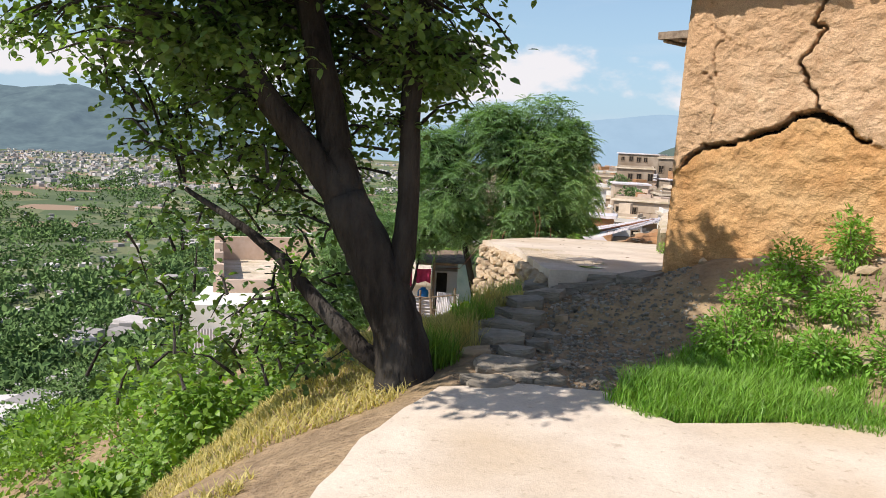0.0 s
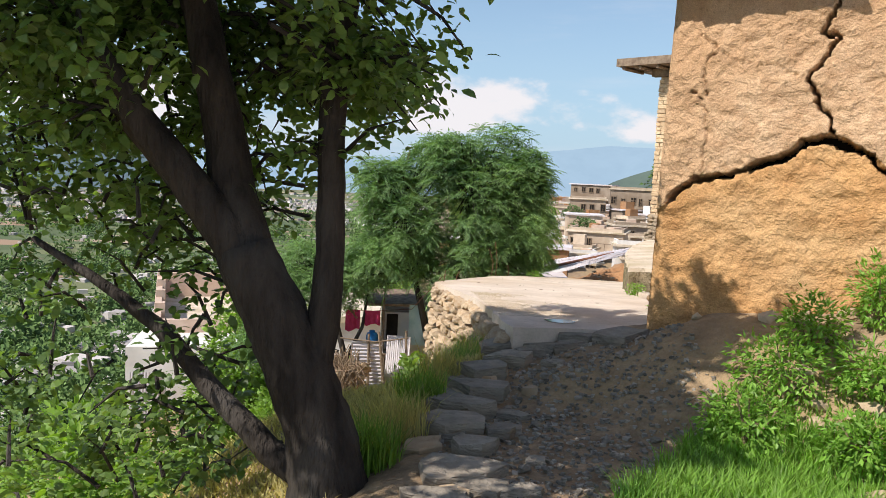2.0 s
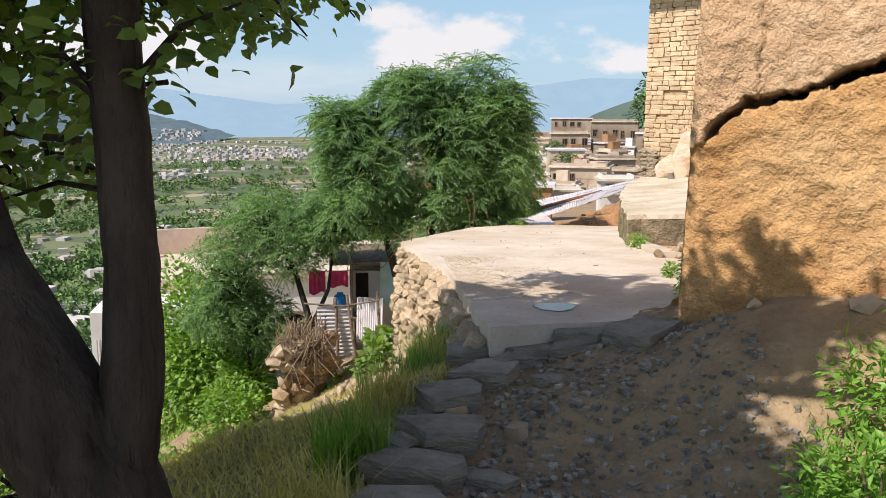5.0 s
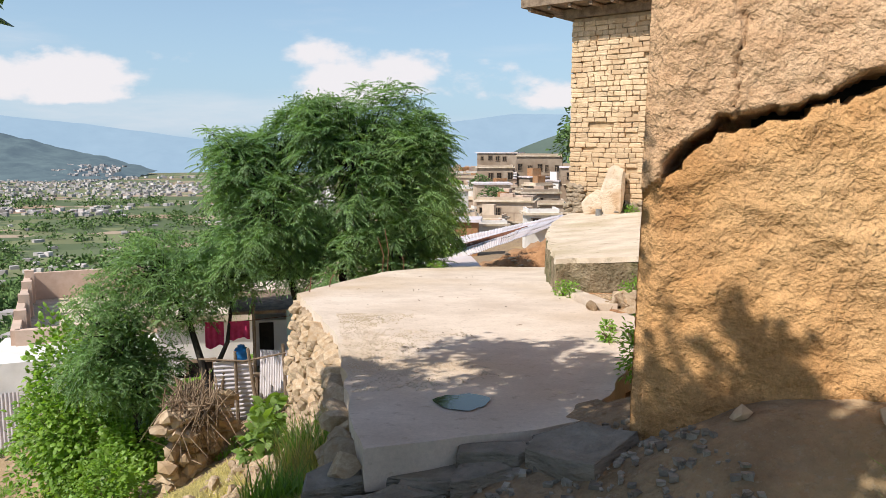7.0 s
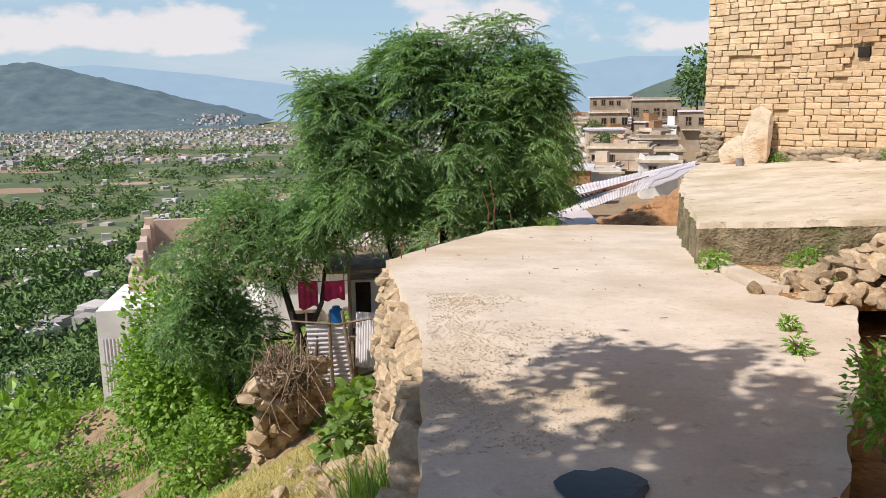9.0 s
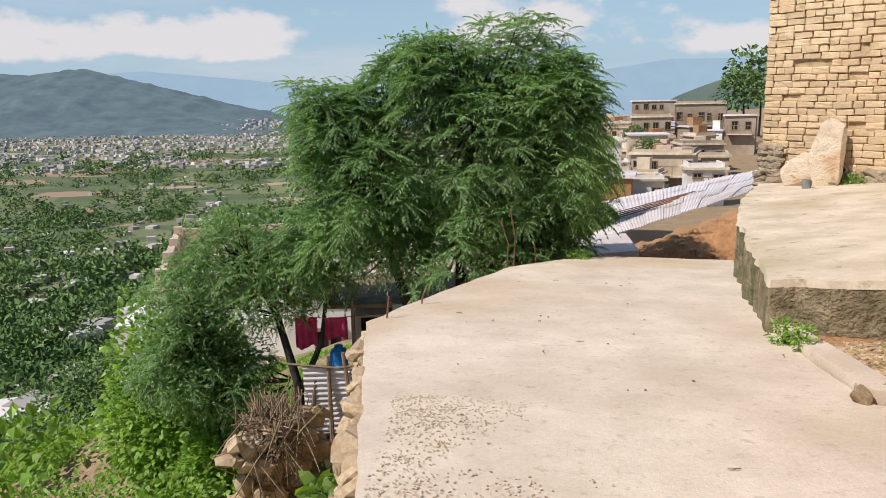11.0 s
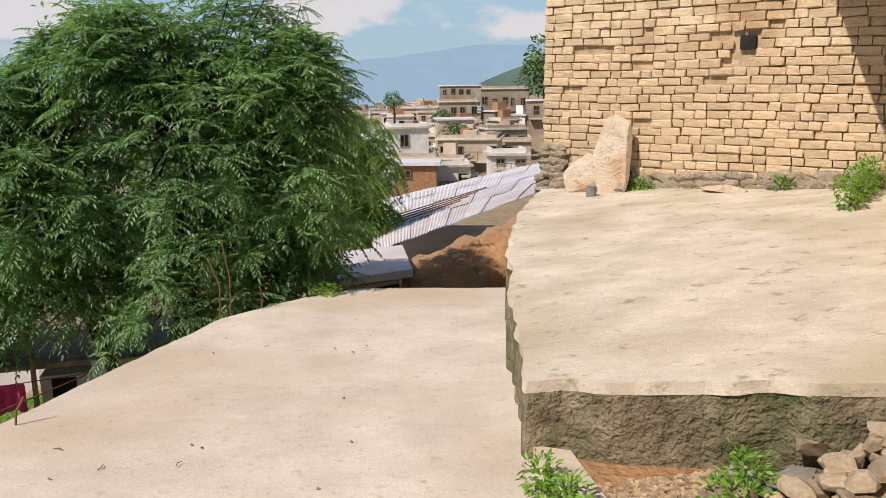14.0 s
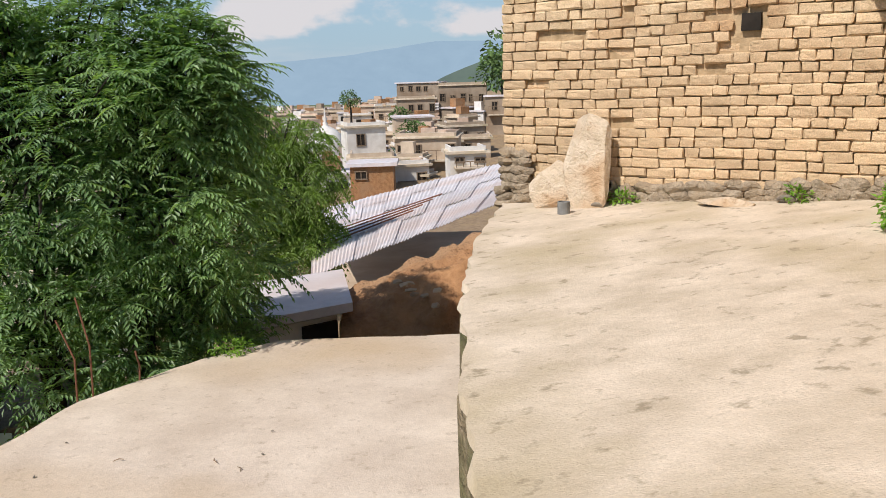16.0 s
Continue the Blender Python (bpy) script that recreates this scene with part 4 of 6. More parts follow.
for i, (x, y, a, b2, h, r) in enumerate(STEPS):
    z = lerp(y, [5, 7, 7.7, 8.2], [-0.25, -0.2, -0.1, -0.05])
    z = min(max(z, land(x, y) - 0.01), 0.06)
    slab_stone("step_stone", (x, y, z + 0.01), (a * 0.95, b2 * 1.05, h * 0.9), r, 40 + i, M_STONE, "flat grey schist slab set as a rough step", "stones edging the path")
bl = random.Random(4)
for i in range(5):
    x = 1.2 + 0.13 * i
    y = 7.82 + 0.16 * max(0, x - 1.4) + bl.uniform(-0.06, 0.02)
    slab_stone("step_stone", (x, y, land(x, y) + 0.02), (bl.uniform(0.13, 0.2), 0.09, bl.uniform(0.07, 0.1)), bl.uniform(-25, 25), 180 + i, M_STONE, "thick schist slab leaning against the platform rim", "stones edging the path")
for i in range(30):
    y = bl.uniform(5.65, 7.95)
    x = lerp(y, [5.6, 7.0, 7.9], [0.66, 0.84, 1.15]) + bl.gauss(0, 0.17)
    a = bl.uniform(0.08, 0.17)
    slab_stone("step_stone", (x, y, land(x, y) + 0.012), (a, a * bl.uniform(0.5, 0.8), bl.uniform(0.025, 0.06)), bl.uniform(-40, 40), 140 + i, M_STONE if i % 3 else M_RUBBLE, "small broken schist slab wedged between the rough steps", "stones edging the path")
for i in range(26):
    x, y = bl.uniform(0.95, 2.1), bl.uniform(5.7, 7.8)
    r = bl.uniform(0.03, 0.07)
    stone("loose_stone", (x, y, land(x, y) + r * 0.3), (r, r * 0.8, r * 0.6), bl.uniform(0, 180), 300 + i, M_STONE, "small loose grey stone on the dirt path", "loose path stones", cuts=1)
gv = Bag()
for i in range(2600):
    x, y = bl.uniform(0.6, 2.3), bl.uniform(5.6, 8.0)
    if y > 5.9 and x < lerp(y, YK, XK) + 0.1:
        continue
    r = bl.uniform(0.006, 0.02)
    z = land(x, y)
    a = bl.uniform(0, 6)
    gv.box((x, y, z + r * 0.2), (r * 1.6, r * 1.2, r), a, r * 0.25, bl)
solo("path_gravel", gv, M_GREYGRAVEL, "scattered grey gravel on the dirt path", "gravel", kind="stuff")

for i in range(34):
    u, w = bl.uniform(1.0, 2.8), bl.uniform(0.1, 1.5)
    p = WA + WF * u - WN * w
    r = bl.uniform(0.05, 0.13)
    stone("bank_stone", (p.x, p.y, land(p.x, p.y) + r * 0.15), (r * 1.4, r, r * 0.7), bl.uniform(0, 180), 340 + i, M_RUBBLE, "buff stone bedded in the earth bank", "stones in the bank below the wall", cuts=1)
for i in range(12):
    u, w = bl.uniform(0.3, 2.2), bl.uniform(-0.02, 0.12)
    p = WA + WF * u - WN * w
    r = bl.uniform(0.05, 0.11)
    stone("bank_stone", (p.x, p.y, land(p.x, p.y) + r * 0.1), (r * 1.5, r, r * 0.8), bl.uniform(0, 180), 390 + i, M_RUBBLE, "footing stone showing under the mud wall", "stones in the bank below the wall", cuts=1)

# retaining wall under the platform's open edge
WALL_LINE = [(1.2, 7.95), (1.22, 9.0), (1.2, 10.4), (1.05, 11.8), (0.9, 13.25), (1.08, 13.95), (1.42, 14.85), (2.07, 16.45), (2.72, 17.2), (3.3, 17.52)]
rwall = thing("stone_retaining_wall", "rough dry-stone retaining wall of buff rubble under the platform", "wall", kind="structure")
cw = Bag()
for (x0, y0), (x1, y1) in zip([(1.2, 8.4)] + WALL_LINE[1:], WALL_LINE[1:]):
    n = Vector((y1 - y0, -(x1 - x0))).normalized()
    cw.prism([(x0 + n.x * 0.05, y0 + n.y * 0.05), (x1 + n.x * 0.05, y1 + n.y * 0.05), (x1 + n.x * 0.5, y1 + n.y * 0.5), (x0 + n.x * 0.5, y0 + n.y * 0.5)],
             lambda x, y: plat_z(x, y) - 0.06, lambda x, y: plat_z(x, y) - 2.6)
part("wall_core", cw, M_EARTH, rwall, "earth packed behind the stones")
cnt, s_along, wr = 0, 0.0, random.Random(9)
rock_meshes = []
for k in range(14):
    b3 = Bag()
    b3.rock((0, 0, 0), (1, 1, 1), 0, 900 + k, 0, 2, (0.35, 0.8))
    rock_meshes.append(b3.mesh("wall_stone", M_RUBBLE))
rest = Bag()
for (x0, y0), (x1, y1) in zip(WALL_LINE, WALL_LINE[1:]):
    ln = math.hypot(x1 - x0, y1 - y0)
    ang = math.atan2(y1 - y0, x1 - x0)
    n = Vector((-(y1 - y0), x1 - x0)).normalized()
    high = 0.4 + 0.28 * (y0 - 8) if y0 < 13 else 1.8
    zrow = 0.0
    while zrow < min(high, 1.9):
        h = wr.uniform(0.09, 0.17)
        p = wr.uniform(0, 0.1)
        while p < ln:
            w = wr.uniform(0.12, 0.3)
            x, y = x0 + (x1 - x0) * p / ln, y0 + (y1 - y0) * p / ln
            z = plat_z(x, y) - 0.1 - zrow
            if y0 < 13.9 and cnt < 270:
                ob = new("wall_stone", rock_meshes[wr.randrange(14)])
                ob.parent = rwall
                off = wr.uniform(0.0, 0.06) + zrow * 0.08
                ob.matrix_local = pose(x + n.x * off, y + n.y * off, z, wr.uniform(-12, 12), wr.uniform(-12, 12), math.degrees(ang)) @ Matrix.Diagonal((w * 0.75, 0.15, h * 0.8, 1))
                cnt += 1
            else:
                rest.rock((x + n.x * 0.03, y + n.y * 0.03, z), (w * 0.75, 0.15, h * 0.8), ang, cnt + len(rest.v), 0, 1)
            p += w * 0.85
        zrow += h * 0.85
part("wall_rubble", rest, M_RUBBLE, rwall, kind="stuff")

# fallen stones on the slope below the wall
fr_ = random.Random(21)
spill = thing("rubble_spill", "loose buff stones fallen below the retaining wall", "rubble")
for i in range(290):
    y = fr_.uniform(9.6, 15.2)
    x = lerp(y, YK, XK) - 0.15 - abs(fr_.gauss(0, 0.45))
    r = fr_.uniform(0.05, 0.14)
    ob = new("fallen_stone", rock_meshes[fr_.randrange(14)])
    ob.parent = spill
    ob.matrix_local = pose(x, y, land(x, y) + r * 0.3, fr_.uniform(0, 90), fr_.uniform(0, 90), fr_.uniform(0, 180)) @ Matrix.Diagonal((r * 1.3, r, r * 0.8, 1))

# heap of building stone beside the terrace
heap = thing("stone_heap", "heap of sharp broken buff building stones", "stone heap")
hp = random.Random(31)
heap_meshes = []
for k in range(16):
    b3 = Bag()
    b3.rock((0, 0, 0), (1, 1, 1), 0, 700 + k, 0, 2, (0.28, 0.75))
    heap_meshes.append(b3.mesh("heap_stone", M_RUBBLE))
for i in range(330):
    q = hp.random()
    s = 3.7 + hp.uniform(0, 1.9)
    off = abs(hp.gauss(0.0, 0.33))
    if off > 0.95:
        continue
    p = WA + WN * s - WF * (off + 0.05)
    z = plat_z(p.x, p.y) + max(0, 0.36 * (1 - off / 0.9)) * hp.uniform(0.15, 1.0) * min(1, (s - 3.7) / 0.5)
    if p.y > 12.62 - (p.x - 4.4) * 0.45:
        continue
    r = hp.uniform(0.05, 0.135)
    ob = new("heap_stone", heap_meshes[hp.randrange(16)])
    ob.parent = heap
    ob.matrix_local = pose(p.x, p.y, z + r * 0.25, hp.uniform(-40, 40), hp.uniform(-40, 40), hp.uniform(0, 360)) @ Matrix.Diagonal((r * 1.25, r * 0.95, r * 0.7, 1))
for i, (x, y, r) in enumerate(((4.45, 12.45, 0.17), (4.25, 12.55, 0.12), (4.1, 12.15, 0.11), (4.3, 11.95, 0.09))):
    stone("boulder", (x, y, plat_z(x, y) + r * 0.4), (r * 1.3, r, r), 30 * i, 60 + i, M_STONE if i < 2 else M_RUBBLE, "rounded brown boulder at the foot of the terrace" if i < 2 else "pale broken stone lying in weeds", "stones by the terrace")

gb = Bag()
for i in range(4200):
    x, y = hp.uniform(3.6, 4.35), hp.uniform(11.35, 12.75)
    r = hp.uniform(0.008, 0.02)
    gb.box((x, y, plat_z(x, y) + 0.012 + nse(x, y, 0, 3) * 0.02), (r * 1.6, r, r * 0.7), hp.uniform(0, 6), r * 0.25, hp)
solo("gravel_bed", gb, M_GRAVEL, "bed of reddish buff gravel beside the kerb", "gravel", kind="stuff")
bedb = sheet([(3.55, 11.3), (5.2, 11.6), (5.3, 12.6), (4.3, 12.85), (3.62, 13.05)], lambda x, y: plat_z(x, y) + 0.008, 0.1, seed=8, wob=0.02)
solo("gravel_ground", bedb, M_EARTH, "bare reddish earth strip between kerb and stones", "ground", kind="structure")

# ---- on the terrace ----
ls = Bag()
ls.rock((0, 0, 0), (0.42, 0.12, 0.80), 0, 5, 0, 3)
lean = solo("leaning_stone_slab", ls, M_PALE, "large pale stone slab leaning against the brick wall", "stone slab")
p = BA + BF * 0.98 + BN * 0.24
lean.matrix_world = pose(p.x, p.y, slab_z(p.x, p.y) + 0.45, 14, 3, math.degrees(BANG) + 180)
ls = Bag()
ls.rock((0, 0, 0), (0.34, 0.1, 0.38), 0, 15, 0, 2)
lean2 = solo("leaning_stone_slab", ls, M_PALE, "smaller pale stone leaning beside a larger one", "stone slab")
p = BA + BF * 0.64 + BN * 0.28
lean2.matrix_world = pose(p.x, p.y, slab_z(p.x, p.y) + 0.19, 12, -8, math.degrees(BANG) + 180)
fl = Bag()
fl.rock((0, 0, 0), (0.36, 0.19, 0.09), 0, 25, 0, 3)
flat = solo("flat_stone", fl, M_PALE, "flat ochre stone slab lying on the terrace", "stone slab")
p = BA + BF * 2.2 + BN * 0.25
flat.matrix_world = pose(p.x, p.y, slab_z(p.x, p.y) + 0.03, 0, 0, math.degrees(BANG))
for u, o in ((1.05, 0.2), (1.12, 0.32), (2.65, 0.12)):
    p = BA + BF * u + BN * o
    stone("loose_stone", (p.x, p.y, slab_z(p.x, p.y) + 0.03), (0.12, 0.09, 0.06), u * 50, int(u * 100), M_STONE, "small stone lying by the foot of the brick wall", "stones on the terrace")


def pipe_bit(name, label, c, rx, rz, ln, r):
    t = thing(name, label, "pipe")
    bg_ = Bag()
    n = 18
    ring = lambda rad, z: [(rad * math.cos(k * math.tau / n), rad * math.sin(k * math.tau / n), z) for k in range(n)]
    bg_.add(ring(r, 0) + ring(r, ln) + ring(r * 0.82, ln) + ring(r * 0.82, 0.02),
            [(a * n + k, a * n + (k + 1) % n, (a + 1) * n + (k + 1) % n, (a + 1) * n + k) for a in range(3) for k in range(n)] + [tuple(range(4 * n - 1, 3 * n - 1, -1))])
    part("pipe_wall", bg_, M_PIPE, t, smooth=False)
    t.matrix_world = pose(*c, rx, 0, rz)
    return t


p = BA + BF * 0.92 + BN * 0.62
pipe_bit("pipe_stub", "short grey pipe stub standing on the terrace", (p.x, p.y, slab_z(p.x, p.y)), 0, 0, 0.11, 0.055)
p = BA + BF * 1.15 + BN * 0.03
pipe_bit("drain_pipe", "dark drain pipe end sticking out of the wall foot", (p.x, p.y, slab_z(p.x, p.y) + 0.15), 80, math.degrees(BANG) , 0.14, 0.05)

pz = Bag()
for k in range(24):
    a = k * math.tau / 24
    r = 1 + 0.14 * math.sin(2 * a + 1) + 0.09 * math.sin(3 * a) + 0.05 * math.sin(7 * a)
    x, y = 1.68 + 0.11 * r * math.cos(a), 8.45 + 0.16 * r * math.sin(a)
    pz.v.append((x, y, plat_z(x, y) + 0.0055))
pz.f = [tuple(range(24))]
solo("puddle", pz, M_WATER, "small shallow puddle of water reflecting blue sky", "puddle", kind="structure")
dr = random.Random(77)
worn = Bag()
while len(worn.f) < 21000:
    x, y = dr.uniform(1.22, 2.1), dr.uniform(8.7, 11.6)
    if dr.random() > 0.5 + 0.9 * nse(x, y, 33, 1.7) + 0.5 * nse(x, y, 34, 6) - max(0, x - 1.35) * 0.9:
        continue
    r = dr.uniform(0.002, 0.006)
    worn.box((x, y, plat_z(x, y) + 0.004), (r * 1.6, r * 1.2, r * 0.8), dr.uniform(0, 6), r * 0.3, dr)
solo("worn_concrete_grit", worn, M_SLAB, "coarse grit of worn concrete near the platform edge", "gravel", kind="stuff")
for i in range(34):
    x, y = dr.uniform(1.4, 3.4), dr.uniform(9.5, 16.4)
    if x < lerp(y, YK, XK) + 0.2:
        continue
    d1 = Bag()
    if i % 3:
        d1.rock((0, 0, 0), (0.016, 0.012, 0.008), 0, i, 0, 1)
    else:
        d1.tube([(0, 0, 0), (0.03, 0.006, 0.003), (0.05, -0.006, 0)], [0.002, 0.003, 0.002], 5)
    ob = solo("pebble" if i % 3 else "twig", d1, M_STONE if i % 3 else M_TWIG, "small dark pebble lying on pale concrete" if i % 3 else "short dry twig lying on the concrete", "debris", "bits on the platform")
    ob.location = (x, y, plat_z(x, y) + 0.008)
    ob.rotation_euler = (0, 0, dr.uniform(0, 6))
for i, (x, y, h) in enumerate(((2.02, 16.55, 0.5), (2.1, 16.62, 0.62), (2.35, 16.8, 0.2), (0.98, 13.5, 0.16), (1.2, 14.1, 0.14))):
    r1 = Bag()
    r1.tube([(0, 0, -0.1), (0.02, 0, h * 0.5), (-0.06 + 0.03 * i, 0.02, h)], [0.006, 0.006, 0.006], 6)
    ob = solo("rebar", r1, M_RUST, "rusty reinforcing bar sticking up from the slab edge", "rebar", "rebars along the edge")
    ob.location = (x, y, plat_z(x, y))


# ---- grass, weeds and bushes ----
def blades(bag, x, y, z, h, rng, lean_=0.5, w=0.006):
    a = rng.uniform(0, math.tau)
    d = Vector((math.cos(a), math.sin(a), 0))
    s = Vector((-d.y, d.x, 0)) * w
    p = Vector((x, y, z - 0.01))
    m1 = p + Vector((0, 0, h * 0.6)) + d * h * lean_ * 0.3
    t = p + Vector((0, 0, h * 0.95)) + d * h * lean_
    o = len(bag.v)
    bag.v += [tuple(p - s), tuple(p + s), tuple(m1 + s * 0.7), tuple(m1 - s * 0.7), tuple(t)]
    bag.f += [(o, o + 1, o + 2, o + 3), (o + 3, o + 2, o + 4)]


gr = random.Random(51)
lawn = Bag()
while len(lawn.f) < 30000:
    u, w = gr.uniform(-0.9, 3.2), gr.uniform(0.3, 2.6)
    p = WA + WF * u - WN * w
    x, y = p.x, p.y
    if w < 0.75 and gr.random() < 0.9 or x < 1.3 + (y - 5.5) * 0.8 + 0.12 * nse(x, y, 2, 5):
        continue
    if y < 5.16 + 0.1 * nse(x, 0, 0, 4) - max(0, x - 2.3) * 0.3 or x < 1.22 + 0.12 * nse(y, 3, 0, 4) + max(0, 5.5 - y) * 0.6 or y > 7.9:
        continue
    dens = 1.0 if w > 1.0 else 0.35
    if u > 1.7 and w < 1.7:
        dens = 0.12
    if gr.random() > dens * (0.75 + 0.6 * nse(x, y, 4, 2)):
        continue
    h = gr.uniform(0.09, 0.2) * (0.8 + 0.5 * nse(x, y, 1, 1.6)) * (1.0 if w > 1.0 else 0.6)
    blades(lawn, x, y, land(x, y), h, gr, gr.uniform(0.2, 0.9), 0.0045)
solo("grass", lawn, M_GRASS, "thick fresh green grass on the bank", "grass", kind="stuff")
dry = Bag()
while len(dry.f) < 210000:
    y = gr.uniform(2.6, 16) if len(dry.f) % 3 else gr.uniform(7.5, 14)
    d = abs(gr.gauss(0, 1.8)) + 0.05
    x = lerp(y, YK, XK) - d
    if (nse(x, y, 8, 1.1) < 0.05 or d < 0.6) and y < 5.6:
        continue
    if 5.0 < y < 6.8 and d < 0.25:
        continue
    blades(dry, x, y, land(x, y), gr.uniform(0.03, 0.085), gr, gr.uniform(0.4, 1.3), 0.006)
solo("dry_grass", dry, M_DRY, "short straw-coloured grass on the slope", "grass", kind="stuff")
green = Bag()
while len(green.f) < 60000:
    y = gr.uniform(13.0, 31)
    d = gr.uniform(2.4, 11)
    x = lerp(y, YK, XK) - d
    if nse(x, y, 18, 0.7) < -0.02:
        continue
    blades(green, x, y, land(x, y), gr.uniform(0.05, 0.15), gr, gr.uniform(0.3, 1.0), 0.012)
solo("slope_grass", green, M_GRASS, "rank green grass covering the lower slope", "grass", kind="stuff")


def bush(name, label, c, r, n, size, mat, seed, stems=6, category="bush", group=""):
    rng = random.Random(seed)
    t = thing(name, label, category, group)
    st, lv = Bag(), Bag()
    for k in range(stems):
        q = Vector((rng.gauss(0, 0.5) * r[0], rng.gauss(0, 0.5) * r[1], r[2] * rng.uniform(0.7, 1.4)))
        st.tube([(0, 0, -0.05), q * 0.5 + Vector((0.02, 0.01, 0)), q], [0.012, 0.008, 0.003], 4)
    for k in range(n):
        q = Vector((rng.gauss(0, 1), rng.gauss(0, 1), rng.gauss(0, 1))).normalized() * rng.random() ** 0.4
        f = 1 + 0.45 * nse(q.x * 1.3, q.y * 1.3, q.z + seed, 1.6)
        p = Vector((q.x * r[0] * f, q.y * r[1] * f, r[2] * (0.75 + q.z * 0.95 * f)))
        if p.z < 0:
            continue
        d = q + Vector((rng.gauss(0, 0.6), rng.gauss(0, 0.6), rng.gauss(0, 0.4)))
        up_, ln_i = Vector((rng.gauss(0, 0.5), rng.gauss(0, 0.5), 1)), size * rng.uniform(0.6, 1.3)
        if size > 0.08:
            lv.oval(p, d, up_, ln_i, ln_i * rng.uniform(0.5, 0.75))
        else:
            lv.leaf(p, d, up_, ln_i, size * rng.uniform(0.35, 0.55))
    part("stemwork", st, M_TWIG, t, kind="stuff")
    part("foliage", lv, mat, t, kind="stuff")
    t.location = c
    return t


def on(x, y, dz=0.0):
    return (x, y, land(x, y) + dz)


WEEDS = [(2.55, 6.55, 0.28, 0.22), (2.25, 6.3, 0.26, 0.2), (2.8, 6.75, 0.2, 0.2), (2.95, 6.35, 0.22, 0.16), (3.1, 5.75, 0.25, 0.2), (2.7, 6.0, 0.2, 0.16), (3.25, 6.85, 0.16, 0.24)]
for i, (x, y, r, h) in enumerate(WEEDS):
    bush("weed", "leafy green weed growing on the bank below the mud wall", on(x, y), (r, r, h), 900, 0.045, M_GRASS, 100 + i, category="weed", group="weeds on the bank")
for i, (x, y, r, h, n) in enumerate(((3.52, 12.75, 0.07, 0.1, 90), (3.56, 12.55, 0.07, 0.1, 90), (4.1, 12.35, 0.12, 0.1, 160), (4.25, 12.5, 0.1, 0.13, 140), (3.95, 11.75, 0.11, 0.05, 160), (3.9, 12.0, 0.1, 0.05, 130), (2.62, 8.75, 0.09, 0.2, 190), (2.75, 9.05, 0.1, 0.16, 150), (3.1, 10.4, 0.05, 0.04, 50), (2.95, 17.3, 0.16, 0.06, 130), (2.9, 9.9, 0.05, 0.05, 50))):
    bush("weed", "small green weed growing from a crack in concrete", (x, y, plat_z(x, y)), (r, r, h), n * 2, 0.036, M_GRASS, 200 + i, 4, "weed", "weeds on the platform")
for i, (u, o) in enumerate(((1.3, 0.15), (2.75, 0.1), (3.5, 0.25), (3.52, 0.55), (3.5, 0.85), (3.48, 1.2))):
    p = BA + BF * u + BN * o
    bush("weed", "small weed at the foot of the brick wall", (p.x, p.y, slab_z(p.x, p.y)), (0.12, 0.1, 0.07 if i < 2 else 0.2), 120 if i < 2 else 260, 0.05, M_GRASS, 240 + i, 4, "weed", "weeds by the brick wall")
for i, (x, y, r, h) in enumerate(((1.02, 8.75, 0.16, 0.34), (1.06, 9.15, 0.16, 0.4), (0.9, 8.3, 0.14, 0.25), (0.42, 6.6, 0.2, 0.3), (0.55, 7.1, 0.16, 0.3), (0.3, 6.2, 0.14, 0.3), (0.7, 7.6, 0.15, 0.26), (1.0, 9.7, 0.15, 0.35))):
    tf = Bag()
    for k in range(420):
        q, a = gr.random() ** 0.6 * r, gr.uniform(0, 6.3)
        blades(tf, q * math.cos(a), q * math.sin(a), 0, h * gr.uniform(0.5, 1.15), gr, gr.uniform(0.1, 0.7), 0.004)
    ob = solo("grass_tuft", tf, M_DRY if i % 3 == 0 else M_BUSH, "tall dry-green grass tuft beside the stone wall", "grass", "tufts by the wall")
    ob.location = on(x, y)
for i, (x, y, r, h, n) in enumerate(((0.62, 12.9, 0.2, 0.4, 170), (0.55, 12.2, 0.16, 0.3, 130))):
    bush("bush", "pale leafy shrub against the stone wall", on(x, y), (r, r, h), n, 0.13, M_WILLOW, 260 + i, 6, "bush", "shrubs by the wall")
BUSHES = [(-1.75, 7.9, 0.5, 0.6), (-2.4, 9.0, 0.6, 0.7), (-1.5, 9.4, 0.4, 0.4), (-2.4, 7.0, 0.35, 0.35), (-2.0, 6.2, 0.25, 0.25), (-3.3, 10.2, 0.6, 0.5), (-2.6, 12.4, 0.5, 0.4), (-1.9, 16.4, 0.6, 0.6), (-3.0, 15.4, 0.6, 0.5), (-4.4, 16.6, 0.7, 0.55), (-5.6, 20.0, 0.9, 0.6), (-4.3, 12.5, 0.7, 0.6)]
for i, (x, y, r, h) in enumerate(BUSHES):
    bush("bush", "leafy bright green bush on the steep slope", on(x, y), (r, r, h), 1700, 0.085, M_BUSH, 300 + i, group="bushes on the slope")


for x, y, top, r, n, words in ((-3.1, 19.2, -1.75, 0.85, 6500, "large bright green leafy bush in front of the white house"), (-2.2, 18.9, -1.7, 0.6, 3600, "dark green leafy bush under the small tree"), (-3.9, 20.2, -3.1, 0.8, 2600, "bright green leafy bush beside the white house"), (-2.0, 18.2, -3.3, 0.6, 2400, "low dark green bush at the foot of the small tree")):
    z = land(x, y)
    bush("bush", words, (x, y, z), (r, r * 0.9, max(0.4, (top - z) / 1.7)), n, 0.11, M_BUSH, 390 + int(abs(x) * 10), 9)


